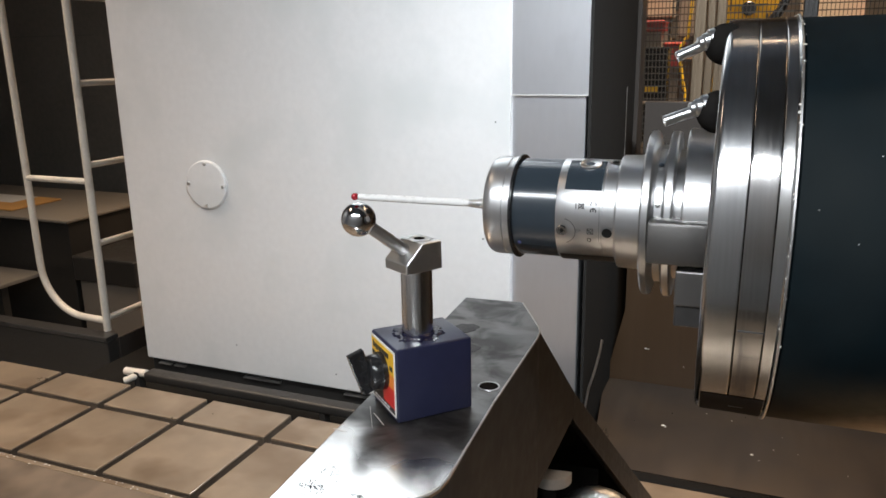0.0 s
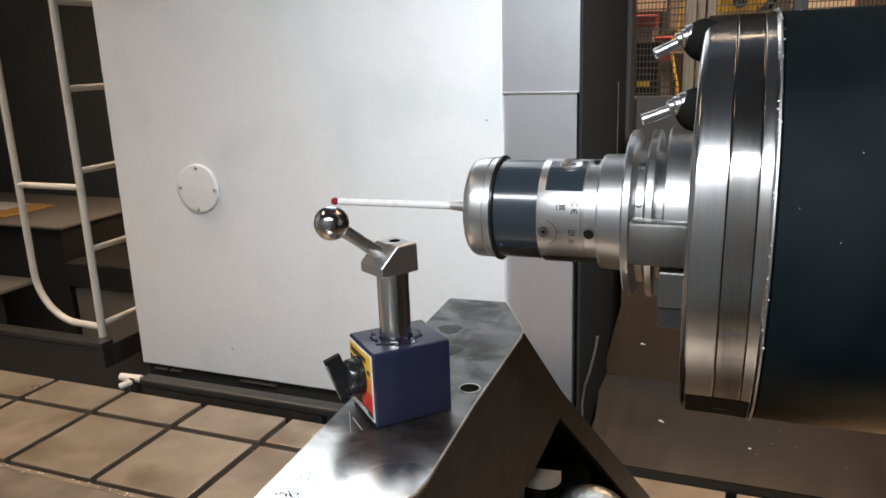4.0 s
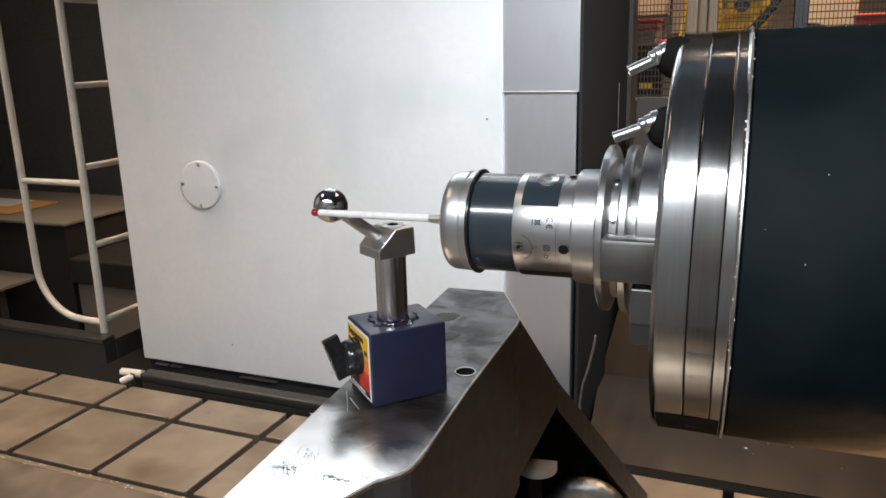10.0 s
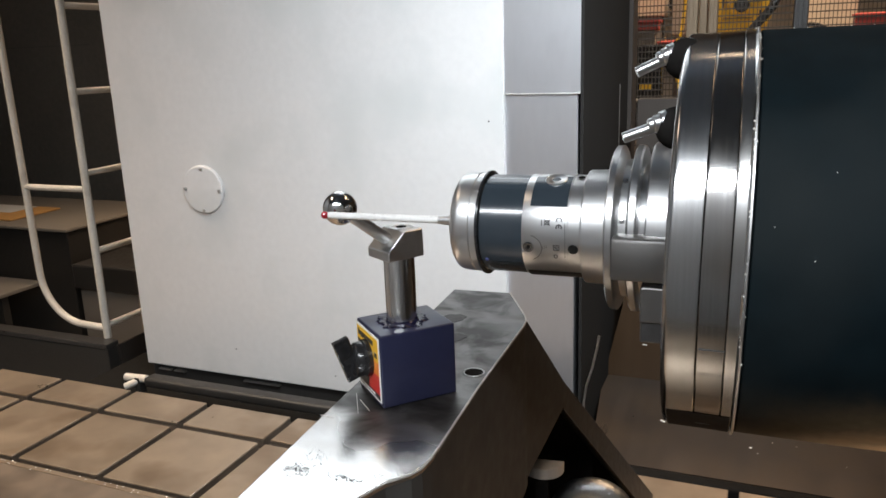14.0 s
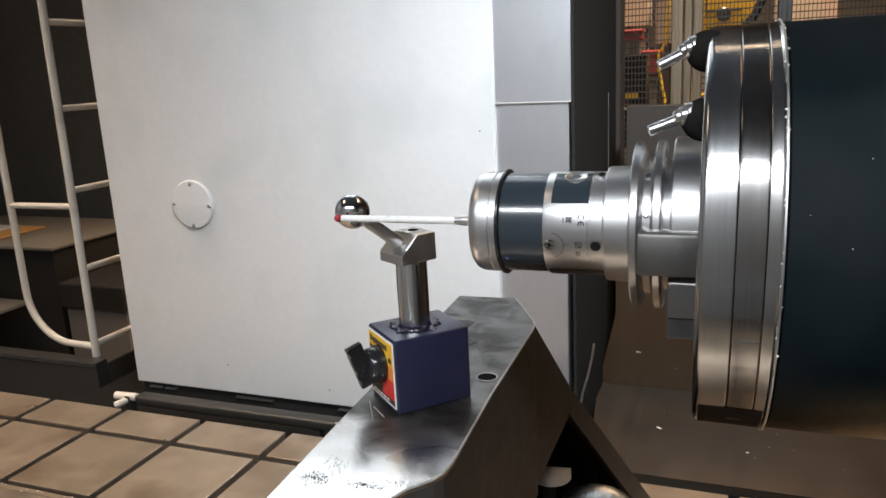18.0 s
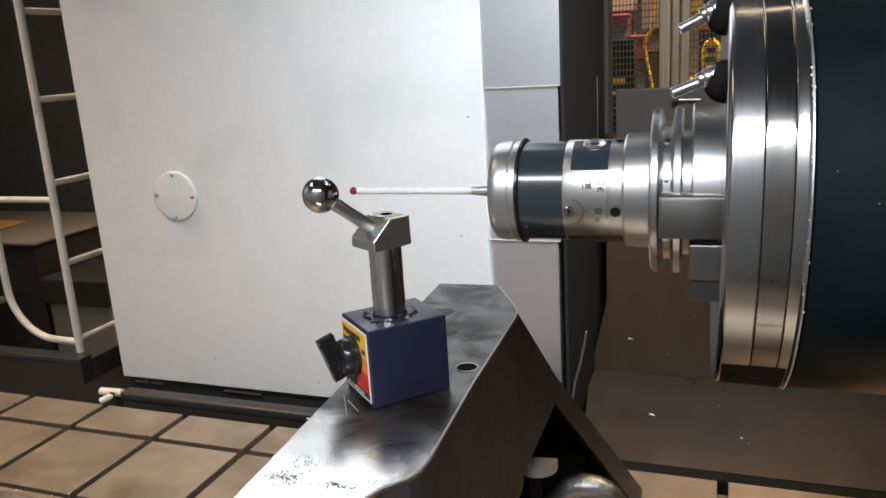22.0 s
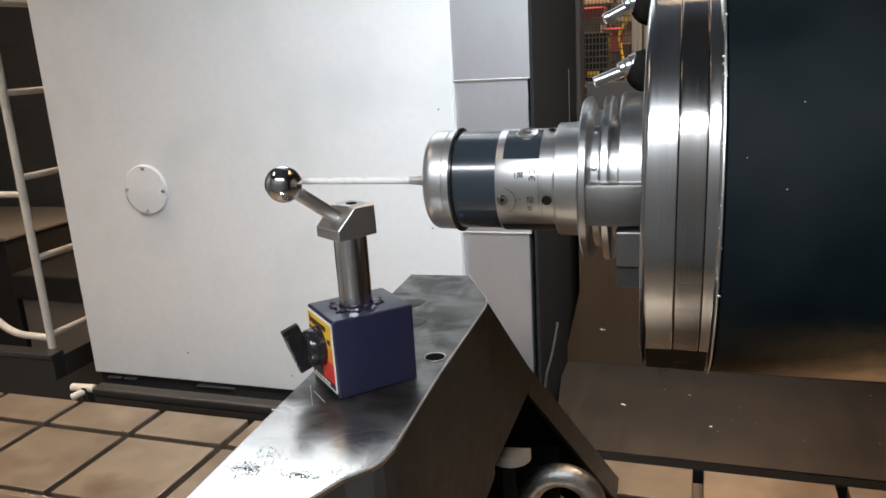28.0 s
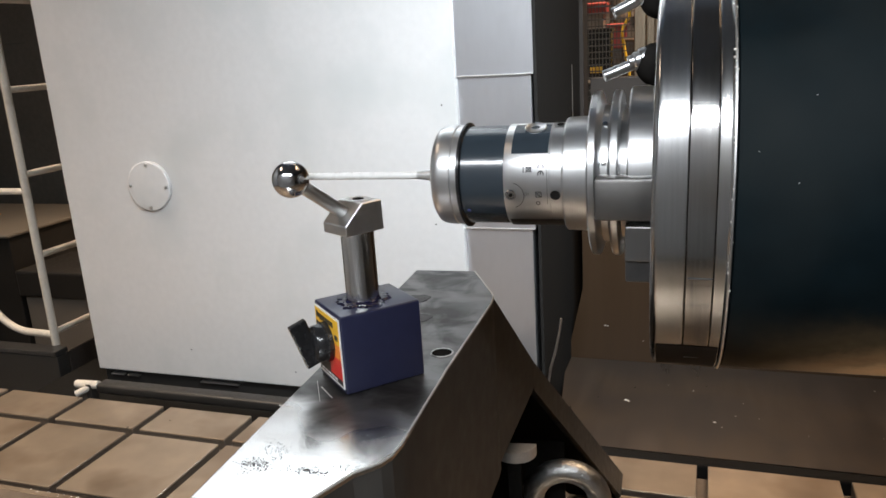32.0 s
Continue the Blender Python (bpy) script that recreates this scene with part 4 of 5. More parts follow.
def probe():
    ob = thing("touch_probe", "steel touch probe with dark glass band and white stylus", "touch probe")
    part("front_cap", turned([(-0.1578, 0.006), (-0.1578, 0.0262), (-0.1574, 0.0282), (-0.1562, 0.0298), (-0.1542, 0.0309), (-0.1515, 0.0313), (-0.1452, 0.0315), (-0.1447, 0.0310), (-0.1442, 0.0316), (-0.1405, 0.0318)], 96), TURNED, ob, "satin steel front cap", True)
    part("seal_ring", turned([(-0.1405, 0.0322), (-0.1398, 0.0330), (-0.1386, 0.0330), (-0.1380, 0.0318)], 96), RUBBER, ob, "black seal ring", True)
    part("glass_band", turned([(-0.1382, 0.0306), (-0.1112, 0.0306)], 96), WINDOW, ob, "dark blue glass band", True)
    body = part("body", turned([(-0.1114, 0.0300), (-0.1114, 0.0311), (-0.1108, 0.0314), (-0.0842, 0.0314), (-0.0840, 0.0311), (-0.0837, 0.0311), (-0.0835, 0.0314), (-0.0764, 0.0314)], 96), TURNED, ob, "turned steel body with engraved marks", True)
    part("adapter", turned([(-0.0766, 0.0300), (-0.0766, 0.0338), (-0.0757, 0.0345), (-0.0570, 0.0350)], 96), TURNED, ob, "steel adapter", True)
    part("flange", turned([(-0.0612, 0.034), (-0.0612, 0.0475), (-0.0602, 0.0492), (-0.0568, 0.0495), (-0.0560, 0.0484), (-0.0540, 0.0412), (-0.0502, 0.0412), (-0.0488, 0.0484), (-0.0480, 0.0495), (-0.0446, 0.0495), (-0.0437, 0.0485), (-0.0434, 0.0385), (-0.0388, 0.0385)], 96), NOSE, ob, "grooved tool flange", True)
    for a in (18, -28, 52):
        w = radians(a)
        o = part("groove_screw", turned([(0.0, 0.0017), (0.0010, 0.0015), (0.0012, 0.0)], 16, "z", closed=False), CHROME, ob, "small bright screw in the flange groove", True)
        o.matrix_basis = pose(-0.0521, -0.0412 * math.cos(w), 0.0412 * math.sin(w), 90 - a, 0, 0)
    # flat window with two bright discs on the upper front
    a0, a1 = radians(32.5), radians(80)
    bm = bmesh.new()
    strip = []
    for k in range(13):
        a = a0 + (a1 - a0) * k / 12
        strip.append([bm.verts.new((x, -0.0317 * math.cos(a), 0.0317 * math.sin(a))) for x in (-0.1068, -0.0850)])
    for p, q in zip(strip, strip[1:]):
        bm.faces.new((p[0], p[1], q[1], q[0]))
    part("sensor_window", bm, WINDOW, ob, "dark curved window", True)
    bm = bmesh.new()
    strip = []
    for k in range(9):
        a = radians(-49 - 40 * k / 8)
        strip.append([bm.verts.new((x, -0.0317 * math.cos(a), 0.0317 * math.sin(a))) for x in (-0.1100, -0.0772)])
    for p, q in zip(strip, strip[1:]):
        bm.faces.new((p[0], p[1], q[1], q[0]))
    part("lower_window", bm, DARKSTEEL, ob, "dark curved window on the underside", True)
    d = part("window_disc", turned([(-0.001, 0.0068), (0.0007, 0.0067), (0.0010, 0.0062), (0.0008, 0.0058), (0.0002, 0.0)], 32, "z", closed=False), TURNED, ob, "bright disc in the window", True)
    d.matrix_basis = pose(-0.0945, -0.0312 * math.cos(radians(72)), 0.0312 * math.sin(radians(72)), 18, 0, 0)

    def mark(name, x, z, bm, mat, lift=0.0002, parent=body):
        s = max(-1, min(1, z / 0.0315))
        a = math.asin(s)
        o = part(name, bm, mat, parent, "", False)
        o.matrix_basis = pose(x, -(0.0315 + lift) * math.cos(a), (0.0315 + lift) * s, 90 - math.degrees(a), 0, 0)
        return o

    mark("set_screw", -0.1073, -0.0071, turned([(0.0, 0.0034), (0.0006, 0.0030), (0.0006, 0.0022), (0.0, 0.0018), (0, 0)], 24, "z", closed=False), CHROME)
    mark("screw_socket", -0.1073, -0.0071, turned([(0.0004, 0.0013), (0.0004, 0.0)], 6, "z", closed=False), HOLE)
    mark("side_hole", -0.0806, -0.0071, turned([(0.0003, 0.0030), (0.0003, 0.0)], 24, "z", closed=False), HOLE)
    mark("side_hole", -0.0800, 0.0308, turned([(0.0003, 0.0022), (0.0003, 0.0)], 24, "z", closed=False), HOLE)

    def stroke(bm, pts, w=0.0003):
        """A thin engraved line: u runs down the body, v along it."""
        for (u0, v0), (u1, v1) in zip(pts, pts[1:]):
            a, b = Vector((v0, -u0, 0.0003)), Vector((v1, -u1, 0.0003))
            side = (b - a).normalized().cross(Vector((0, 0, 1))) * w
            bm.faces.new([bm.verts.new(p) for p in (a - side, b - side, b + side, a + side)])
        return bm

    def arc(r, a0, a1, n=12):
        return [(r * math.cos(radians(a0 + (a1 - a0) * k / n)), r * math.sin(radians(a0 + (a1 - a0) * k / n))) for k in range(n + 1)]

    mark("engraved_arc", -0.1073, -0.0071, stroke(bmesh.new(), [(u, v) for u, v in arc(0.0082, 20, 165, 16)], 0.0002), ETCH)
    mark("engraved_letter", -0.0889, 0.0095, stroke(bmesh.new(), arc(0.0016, 60, 300), 0.0004), ETCH)
    e = stroke(bmesh.new(), arc(0.0016, 60, 300), 0.0004)
    mark("engraved_letter", -0.0889, 0.0055, stroke(e, [(-0.0016, 0), (0.0004, 0)], 0.0004), ETCH)
    bin_mark = stroke(bmesh.new(), [(-0.0013, 0.0012), (-0.0010, -0.0014), (0.0010, -0.0014), (0.0013, 0.0012), (-0.0015, 0.0012)])
    stroke(bin_mark, [(-0.0018, 0.0018), (0.0018, -0.0018)])
    mark("engraved_symbol", -0.0959, 0.0081, stroke(bin_mark, [(-0.0018, -0.0018), (0.0018, 0.0018)]), ETCH)
    mark("engraved_bar", -0.0991, 0.0079, stroke(bmesh.new(), [(-0.0017, 0), (0.0017, 0)], 0.0003), ETCH)
    cells = stroke(bmesh.new(), [(-0.0017, -0.0017), (0.0017, -0.0017), (0.0017, 0.0017), (-0.0017, 0.0017), (-0.0017, -0.0017)], 0.0002)
    for k in range(16):
        if (k * 7) % 5 < 3:
            u, v = -0.0014 + 0.0009 * (k % 4), -0.0014 + 0.0009 * (k // 4)
            cells.faces.new([cells.verts.new((v + p, -u + q, 0.0003)) for p, q in ((-0.0004, -0.0004), (0.0004, -0.0004), (0.0004, 0.0004), (-0.0004, 0.0004))])
    mark("engraved_square", -0.0904, -0.0066, cells, ETCH)
    mark("engraved_mark", -0.0910, -0.0122, stroke(bmesh.new(), [(-0.0012, -0.0009), (0.0006, -0.0009), (0.0012, 0.0), (0.0006, 0.0009), (-0.0012, 0.0009), (-0.0012, -0.0009)]), ETCH)
    for k in range(3):
        mark("engraved_bar", -0.0985 + 0.0011 * k, -0.0066, stroke(bmesh.new(), [(-0.0012, 0), (0.0012 - 0.0004 * k, 0)], 0.00012), ETCH)
    mark("engraved_seam", -0.0852, -0.002, stroke(bmesh.new(), [(-0.0105, 0), (0.0105, 0)], 0.00012), ETCH)
    led = mark("indicator_light", -0.1343, -0.0177, turned([(-0.0004, 0.0013), (0.0003, 0.0009), (0.0004, 0.0)], 16, "z", closed=False), glow("indicator_blue", (0.02, 0.03, 0.12), 0.0), 0.0, ob)
    sty = part("stylus", turned([(-0.2560, 0.0), (-0.2560, 0.0023), (-0.1745, 0.0025), (-0.1745, 0.0)], 24, closed=False), CERAMIC, ob, "white ceramic stylus", True)
    part("stylus_holder", turned([(-0.1750, 0.0026), (-0.1735, 0.0028), (-0.1600, 0.0041), (-0.1577, 0.0045)], 24), TURNED, sty, "tapered steel holder", True)
    tip = part("ruby_tip", ball(0.0027, 24, 16), RUBY, sty, "red ruby ball", True)
    tip.matrix_basis = pose(-0.2592, 0, 0)
    at(ob, SPINDLE_REST)
    return ob


spindle_ob = spindle()
probe_ob = probe()
eye = eye_bolt()
at(eye, pose(-0.181, 1.02, 0.316, 0, 0, 8))


def half_disc():
    ob = thing("clamp_washer", "pale washer in the bracket's hollow, halved to fit the camera's view", "clamp piece")
    # Only the half of the disc that shows from the camera.
    out = [(0.026 * math.cos(radians(a)), 0.026 * math.sin(radians(a))) for a in range(180, 361, 9)]
    part("washer", prism(out, -0.014, 0.0, 0.001), PALE, ob)
    # Stud is blackened to sink into the shaded hollow.
    part("stud", box(-0.008, 0.008, -0.02, -0.004, -0.49, -0.018), HOLE, ob)
    at(ob, pose(-0.214, 0.862, 0.493, 0, 0, 8))
    return ob


washer = half_disc()


# ---- ladder and left side ----
def ladder():
    ob = thing("ladder", "fixed cream-painted tube ladder with a curved outer rail", "ladder")
    part("inner_rail", tube([(-2.450, 2.26, -0.10), (-2.430, 2.26, 2.4)], 0.0155, 16), LADDER, ob, "", True)
    outer = [(-2.781, 2.26, 2.4), (-2.781, 2.26, 0.17)] + [(-2.781 + 0.21 * (1 - math.cos(a)), 2.26, 0.155 - 0.21 * math.sin(a)) for a in [radians(7.5 * k) for k in range(1, 13)]] + [(-2.449, 2.26, -0.058)]
    part("outer_rail", tube(outer, 0.0145, 16), LADDER, ob, "", True)
    part("step", tube([(-2.781, 2.26, 0.524), (-2.445, 2.26, 0.524)], 0.0125, 12), LADDER, ob, "", True)
    for z in (-0.047, 0.271, 0.588, 0.903, 1.222, 1.54):
        part("rung", tube([(-2.4495 + 0.008 * z, 2.262, z), (-2.440, 2.60, z)], 0.0130, 12), LADDER, ob, "", True)


ladder()


def left_base():
    ob = thing("base_box", "black sheet-metal base at the foot of the ladder", "machine base")
    part("box_body", box(-4.2, -2.385, 2.19, 2.245, -0.58, -0.122, 0.004), BLACK, ob)
    part("end_sheet", box(-2.398, -2.386, 2.252, 2.75, -0.58, -0.122, 0.002), DOOR, ob, "dark end sheet")
    part("top_edge", box(-4.2, -2.385, 2.186, 2.25, -0.120, -0.100, 0.003), DARKSTEEL, ob, "dull grey top edge")
    back = thing("back_screen", "dark painted rear wall of the machine bay", "screen", kind="structure")
    part("sheet", box(-7.0, -1.9, 4.2, 4.26, -0.6, 3.2), BAY, back)
    part("seam", box(-5.2, -4.32, 4.196, 4.1995, 1.134, 1.139), GREYBOX, back, "thin pale seam")
    part("seam", box(-4.75, -4.32, 4.196, 4.1995, -0.081, -0.077), GREYBOX, back, "thin pale seam")
    o = thing("storage_box", "grey carton with a black lid in the bay", "storage box")
    part("carton", box(-3.35, -2.95, 2.95, 3.30, -0.60, -0.172, 0.006), GREYBOX, o)
    part("lid", box(-3.37, -2.93, 2.93, 3.32, -0.170, -0.030, 0.012), BLACK, o, "black lid")
    o = thing("floor_cabinet", "low black cabinet with a dull top in the bay", "cabinet")
    part("carcass", box(-5.2, -3.42, 2.98, 3.7, -0.60, 0.130, 0.006), BLACK, o)
    part("top", box(-5.2, -3.40, 2.96, 3.72, 0.132, 0.150, 0.006), BAY, o, "dull brown top")
    o = thing("low_shelf", "dull brown shelf in front of the black cabinet", "shelf")
    part("slab", box(-5.2, -3.60, 2.66, 2.94, -0.165, -0.145, 0.004), GREYBOX, o)
    for x in (-4.6, -3.68):
        part("leg", box(x, x + 0.04, 2.70, 2.74, -0.60, -0.167), BLACK, o)
    o = thing("board", "orange wooden board with white paper lying on the cabinet", "board")
    part("slab", box(-5.1, -3.92, 3.05, 3.40, 0.152, 0.163, 0.003), WOOD, o)
    part("paper", box(-4.9, -4.10, 3.20, 3.39, 0.1635, 0.1645), WHITE, o, "white paper")


left_base()


# ---- fence and what stands behind it ----
def fence():
    ob = thing("safety_fence", "wire mesh safety fence with ribbed aluminium posts", "fence")
    y = 3.2
    for x0, x1, mat in ((-0.272, -0.230, ALU), (-0.226, -0.197, ALU), (-0.193, -0.160, ALU), (0.10, 0.149, DARKSTEEL), (0.60, 0.65, ALU), (1.2, 1.25, ALU)):
        p = part("post", box(x0, x1, y - 0.03, y + 0.02, -0.6, 2.6, 0.004), mat, ob)
        for k in (0.25, 0.6):
            part("rib", box(x0 + (x1 - x0) * k, x0 + (x1 - x0) * k + 0.006, y - 0.036, y - 0.0305, -0.6, 2.6, 0.001), mat, p)
    part("rail", box(-0.52, 1.25, y - 0.015, y + 0.015, 0.36, 0.40, 0.003), DARKSTEEL, ob, "dark lower rail")
    part("cross_bar", box(-0.52, -0.275, y - 0.02, y - 0.008, 0.783, 0.794, 0.002), ALU, ob, "thin pale cross bar")
    part("infill_sheet", box(-0.52, 1.25, y - 0.004, y + 0.004, -0.6, 0.36), BROWN, ob, "dark lower sheet")
    bm = bmesh.new()
    for x0, x1 in ((-0.52, -0.272), (-0.160, 0.10), (0.149, 0.60), (0.65, 1.2)):
        n = int((x1 - x0) / 0.0135)
        for k in range(n + 1):
            x = x0 + (x1 - x0) * k / n
            box(x - 0.0014, x + 0.0014, y - 0.0014, y + 0.0014, 0.40, 2.2, 0, bm)
        for k in range(73):
            z = 0.41 + 0.0245 * k
            box(x0, x1, y + 0.0016, y + 0.0052, z - 0.0023, z + 0.0023, 0, bm)
    tagged(part("wire_mesh", bm, WIRE, ob, "dark woven wire mesh"), kind="stuff")


fence()


def robot():
    ob = thing("robot_arm", "yellow industrial robot arm with black cables behind the fence", "robot")
    part("pedestal", turned([(-0.6, 0.24), (-0.45, 0.24), (-0.40, 0.17), (0.55, 0.15), (0.60, 0.12)], 32, "z"), RUBBER, ob, "dark pedestal", True)
    part("column", box(-0.09, 0.09, -0.08, 0.10, 0.60, 1.10, 0.03, seg=3), DARKSTEEL, ob, "dark column", True)
    shell = prism([(-0.165, 1.03), (0.02, 1.02), (0.10, 1.06), (0.155, 1.20), (0.155, 1.50), (-0.12, 1.62), (-0.20, 1.40)], -0.14, 0.14, 0.02)
    part("arm_casing", moved(shell, Matrix(((1, 0, 0, 0), (0, 0, -1, 0), (0, 1, 0, 0), (0, 0, 0, 1)))), ROBOT, ob, "yellow arm casing", True)
    for x, z, w, h in ((-0.05, 1.13, 0.16, 0.006), (-0.03, 1.22, 0.20, 0.008), (0.07, 1.12, 0.01, 0.10), (-0.13, 1.30, 0.008, 0.22)):
        part("seam", box(x - w / 2, x + w / 2, -0.146, -0.1405, z - h / 2, z + h / 2), INK, ob, "dark seam")
    part("bolt_cap", moved(turned([(-0.165, 0.034), (-0.160, 0.040), (-0.1405, 0.040)], 24), pose(-0.03, 0, 1.20, 0, 0, 90)), RUBBER, ob, "dark round cap", True)
    wrist = part("wrist", moved(turned([(-0.03, 0.90), (-0.022, 1.0), (0.03, 1.0), (0.12, 0.80)], 32), Matrix.Translation((-0.01, -0.50, 0.87)) @ Matrix(((0, -0.055, 0, 0), (1, 0, 0, 0), (0, 0, 0.108, 0), (0, 0, 0, 1)))), ROBOT, ob, "yellow oval wrist flange", True)
    for z, w in ((0.915, 0.022), (0.865, 0.028), (0.818, 0.018)):
        part("recess", box(-0.012 - w, -0.012 + w, -0.536, -0.531, z - 0.014, z + 0.012, 0.001), RUBBER, wrist, "dark recess")
    part("wrist_link", box(-0.05, 0.05, -0.40, -0.06, 0.80, 0.95, 0.02), RUBBER, ob, "black wrist link", True)
    part("tool_rail", box(-0.13, -0.005, -0.50, -0.46, 0.752, 0.768, 0.003), ROBOT, ob, "thin yellow rail")
    part("link_arm", tube([(-0.02, -0.70, 0.98), (0.02, -0.70, 1.03), (0.13, -0.70, 1.16), (0.19, -0.66, 1.30)], 0.022, 10), RUBBER, ob, "black link arm", True)
    for k, lift in enumerate((0.0, 0.030)):
        cab = [(0.315 + 0.10 * math.cos(a), -0.70 + 0.03 * k, 0.955 + lift + 0.085 * math.sin(a)) for a in [radians(-10 + 20 * i) for i in range(11)]]
        part("cable_loop", tube([(0.10, -0.40, 0.90)] + cab[::-1], 0.012, 8), RUBBER, ob, "black cable loop", True)
    at(ob, pose(-0.10, 5.1, 0))
    hose = thing("air_hose", "thin yellow air hose hanging behind the fence", "hose")
    run = [(-0.40, 4.6, 1.45), (-0.415, 4.6, 1.164), (-0.424, 4.6, 1.05), (-0.455, 4.6, 1.00), (-0.464, 4.6, 0.96), (-0.452, 4.6, 0.88), (-0.440, 4.6, 0.82), (-0.424, 4.6, 0.75), (-0.42, 4.6, -0.58)]
    part("hose_line", tube(run, 0.009, 8), ROBOT, hose, "", True)


robot()


def clutter():
    for x, y, z0, z1, w, mat, nm, lb in (
            (-0.68, 5.0, 1.085, 1.150, 0.16, CRATE, "crate", "red plastic crate on a stand behind the fence"),
            (-0.545, 5.05, 0.87, 1.02, 0.12, CRATE, "crate", "red plastic crate on a stand behind the fence"),
            (-0.70, 5.25, 1.17, 1.40, 0.22, HALLWALL, "carton", "pale cardboard carton on a stand behind the fence"),
            (-0.47, 5.25, 1.05, 1.36, 0.16, BAY, "carton", "dull brown cardboard carton on a stand behind the fence"),
            (0.582, 5.4, 0.985, 1.140, 0.165, CRATE, "crate", "red plastic crate on a stand behind the fence"),
            (0.345, 5.6, 0.92, 1.55, 0.36, HALLWALL, "locker", "pale beige locker behind the fence"),
            (-0.555, 4.3, 0.5, 0.995, 0.13, RUBBER, "control_box", "black control box behind the fence"),
            (-0.40, 4.75, 0.6, 0.93, 0.16, BROWN, "parts_box", "dark brown parts box behind the fence")):
        o = thing(nm, lb, nm.replace("_", " "))
        part("shell", box(x - w / 2, x + w / 2, y, y + w, z0, z1, 0.01), mat, o)
        part("rim", box(x - w / 2 - 0.006, x + w / 2 + 0.006, y - 0.006, y + w + 0.006, z1 - 0.018, z1 - 0.004, 0.003), mat, o)
        part("stand", box(x - w / 2 + 0.02, x + w / 2 - 0.02, y + 0.02, y + w - 0.02, -0.6, z0 - 0.002), GREYBOX, o)
        if nm == "control_box":
            part("warning_strip", box(x - 0.045, x + 0.02, y - 0.004, y - 0.0005, 0.766, 0.797), ROBOT, o, "small yellow warning strip")


clutter()


def rack():
    ob = thing("storage_rack", "brown steel storage rack behind the fence", "rack")
    for z in (0.30, 0.62, 0.92, 1.22, 1.52):
        part("shelf", box(-1.5, -0.30, 5.6, 6.1, z - 0.02, z, 0.003), BROWN, ob)
    for x in (-1.5, -0.9, -0.32):
        part("upright", box(x, x + 0.04, 5.58, 5.62, -0.6, 2.2, 0.003), ALU, ob)
    kinds = ((GREYBOX, "beige parts box on the rack"), (WOOD, "brown cardboard box on the rack"), (ROBOT, "yellow tool case on the rack"), (CRATE, "red parts bin on the rack"), (RUBBER, "black parts bin on the rack"))
    for z in (0.30, 0.62, 0.92, 1.22):
        x = -1.42
        while x < -0.5:
            w, h = random.uniform(0.09, 0.2), random.uniform(0.09, 0.22)
            mat, lb = random.choice(kinds)
            o = tagged(part("parts_bin", box(x, x + w, 5.62, 5.9, z + 0.001, z + h, 0.006), mat, None, lb), category="bin", group="bins on the rack")
            x += w + random.uniform(0.01, 0.08)


rack()


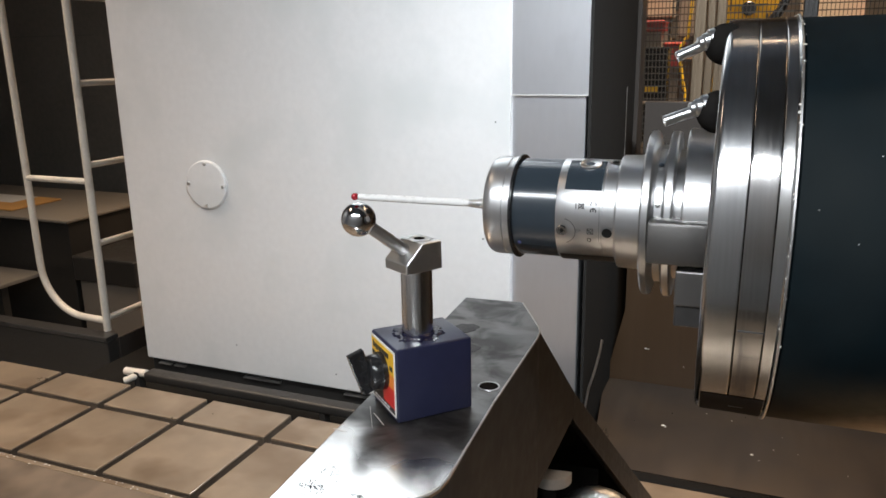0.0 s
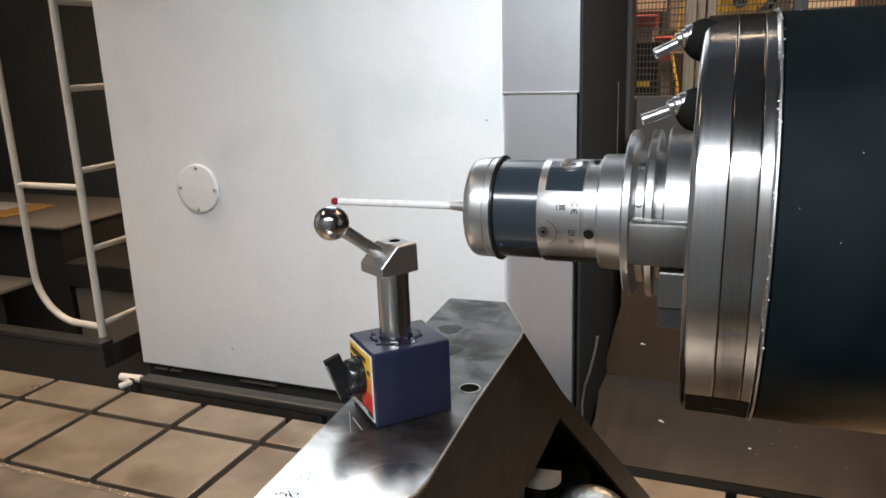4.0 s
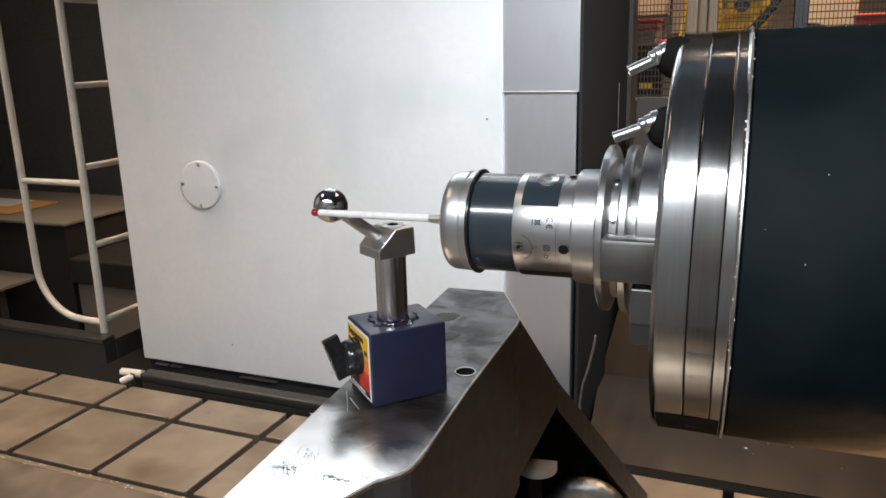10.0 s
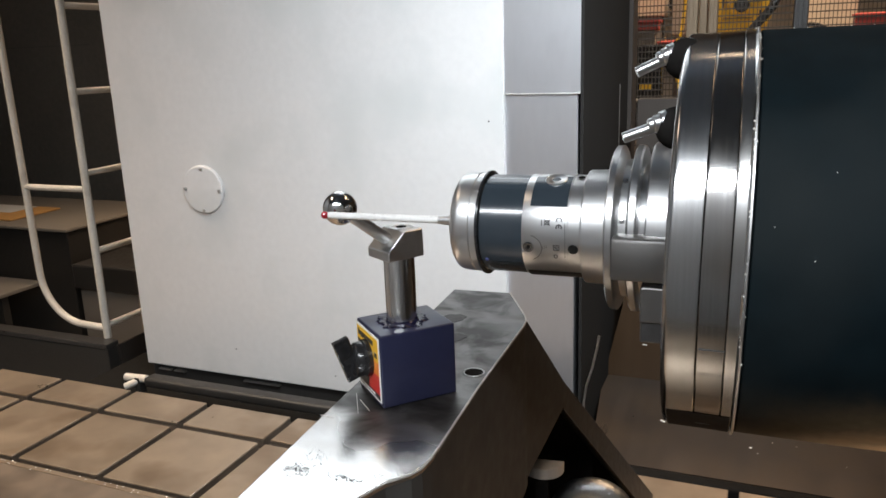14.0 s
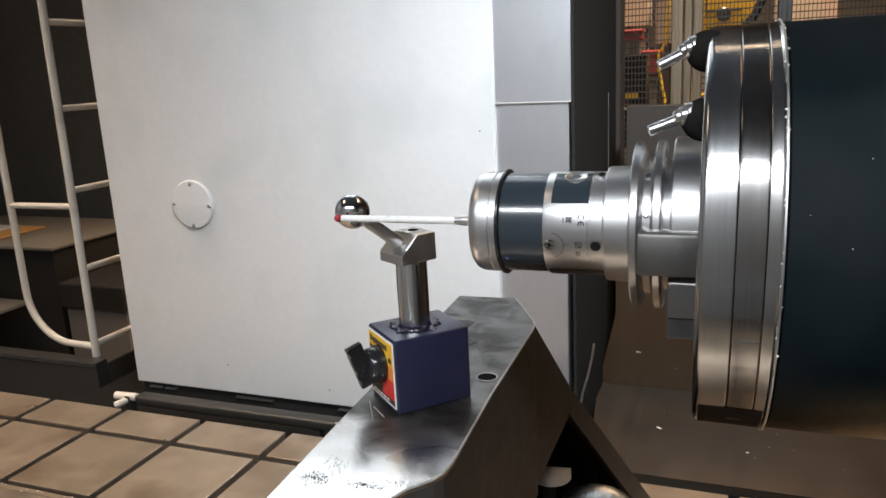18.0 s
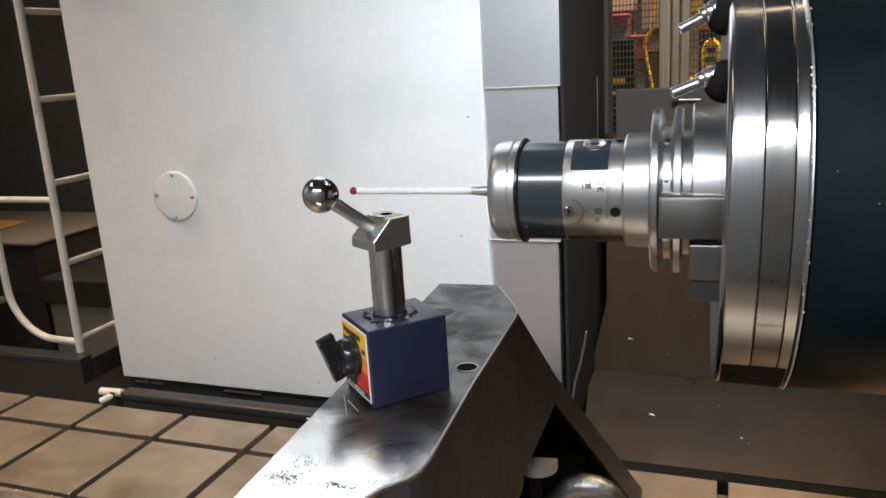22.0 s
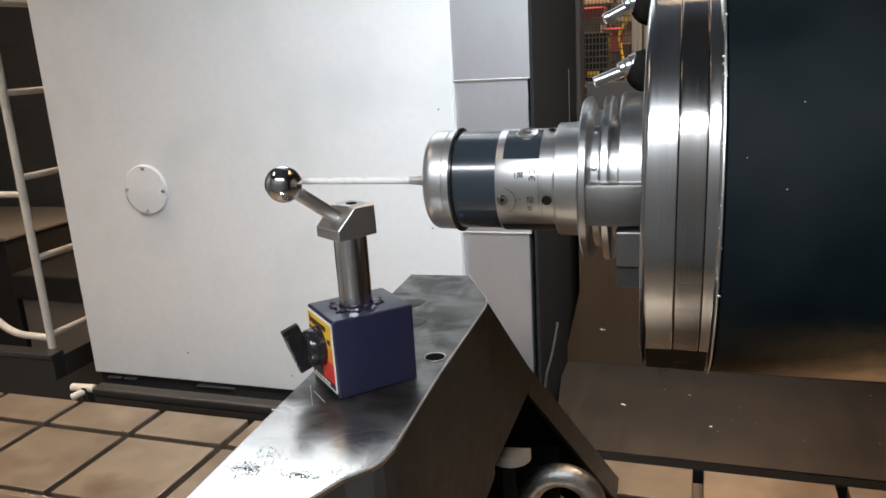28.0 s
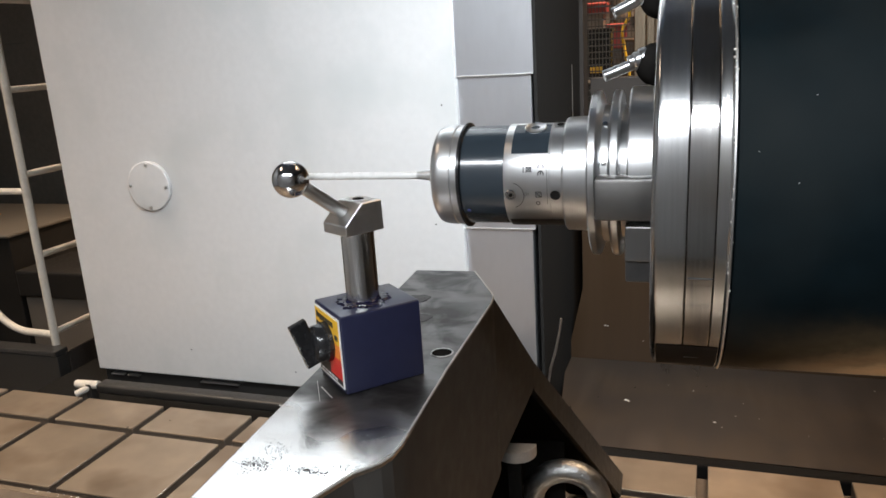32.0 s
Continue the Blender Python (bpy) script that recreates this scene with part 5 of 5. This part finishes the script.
# ---- movement ----
SPINDLE_WAY = [
    (0, 0.0000, -0.0000),
    (0.5, -0.0000, -0.0000),
    (1, -0.0000, -0.0001),
    (1.5, -0.0000, -0.0002),
    (2, -0.0001, -0.0003),
    (2.5, -0.0001, -0.0003),
    (3, -0.0001, -0.0004),
    (3.5, -0.0001, -0.0004),
    (5.5, -0.0000, -0.0147),
    (6, -0.0000, -0.0174),
    (6.5, -0.0000, -0.0174),
    (7, -0.0085, -0.0174),
    (7.5, -0.0181, -0.0174),
    (8, -0.0196, -0.0175),
    (8.5, -0.0225, -0.0175),
    (9, -0.0195, -0.0175),
    (9.5, -0.0195, -0.0174),
    (10, -0.0195, -0.0174),
    (10.5, -0.0194, -0.0173),
    (11, -0.0194, -0.0173),
    (11.5, -0.0194, -0.0172),
    (12, -0.0194, -0.0172),
    (12.5, -0.0194, -0.0172),
    (13, -0.0194, -0.0172),
    (13.5, -0.0194, -0.0172),
    (15.5, -0.0192, -0.0170),
    (16, -0.0191, -0.0170),
    (16.5, -0.0191, -0.0170),
    (17, -0.0191, -0.0171),
    (17.5, -0.0192, -0.0171),
    (18, -0.0192, -0.0172),
    (18.5, -0.0192, -0.0173),
    (19, -0.0212, -0.0173),
    (19.5, -0.0169, -0.0174),
    (20, -0.0007, -0.0174),
    (20.5, 0.0078, -0.0175),
    (21, 0.0169, -0.0175),
    (21.5, 0.0213, -0.0176),
    (22, 0.0217, -0.0176),
    (22.5, 0.0217, -0.0177),
    (23, 0.0217, -0.0177),
    (23.5, 0.0216, -0.0178),
    (24, 0.0216, -0.0179),
    (24.5, 0.0216, -0.0179),
    (25, 0.0216, -0.0180),
    (25.5, 0.0216, -0.0180),
    (27.5, 0.0215, -0.0183),
    (28, 0.0215, -0.0183),
    (28.5, 0.0215, -0.0183),
    (29, 0.0215, -0.0184),
    (29.5, 0.0215, -0.0184),
    (30, 0.0215, -0.0184),
    (30.5, 0.0215, -0.0184),
    (31, 0.0215, -0.0184),
    (31.5, 0.0215, -0.0183),
    (32, 0.0215, -0.0183),
]
TABLE_WAY = [
    (0, -0.0000),
    (0.5, -0.0000),
    (1, -0.0000),
    (1.5, -0.0001),
    (2, -0.0001),
    (2.5, -0.0001),
    (3, -0.0001),
    (3.5, -0.0001),
    (5.5, -0.0240),
    (6, -0.0240),
    (6.5, -0.0240),
    (7, -0.0240),
    (7.5, -0.0242),
    (8, -0.0219),
    (8.5, -0.0172),
    (9, -0.0110),
    (9.5, -0.0064),
    (10, -0.0012),
    (10.5, -0.0012),
    (11, -0.0012),
    (11.5, -0.0012),
    (12, -0.0011),
    (12.5, -0.0011),
    (13, -0.0011),
    (13.5, -0.0011),
    (15.5, -0.0010),
    (16, -0.0010),
    (16.5, -0.0010),
    (17, -0.0009),
    (17.5, -0.0009),
    (18, -0.0008),
    (18.5, -0.0008),
    (19, -0.0192),
    (19.5, -0.0240),
    (20, -0.0240),
    (20.5, -0.0240),
    (21, -0.0229),
    (21.5, -0.0210),
    (22, -0.0157),
    (22.5, -0.0105),
    (23, -0.0056),
    (23.5, 0.0015),
    (24, 0.0015),
    (24.5, 0.0016),
    (25, 0.0016),
    (25.5, 0.0016),
    (27.5, 0.0018),
    (28, 0.0019),
    (28.5, 0.0019),
    (29, 0.0019),
    (29.5, 0.0019),
    (30, 0.0019),
    (30.5, 0.0019),
    (31, 0.0019),
    (31.5, 0.0019),
    (32, 0.0019),
]


def motions():
    """The table runs along x, the spindle along y and z."""
    extra = [(3.7, 0.0), (4.6, -0.0241)]
    ways = sorted(TABLE_WAY + extra)
    for ob in (table, plate, bracket_ob, base, eye, washer):
        rest = ob.matrix_basis.copy()
        walk(ob, [(t, Matrix.Translation((dx, 0, 0)) @ rest) for t, dx in ways])
    ways = sorted(SPINDLE_WAY + [(4.5, 0.0, -0.0005)])
    for ob in (spindle_ob, probe_ob):
        rest = ob.matrix_basis.copy()
        walk(ob, [(t, Matrix.Translation((0, dy, dz)) @ rest) for t, dy, dz in ways])


motions()
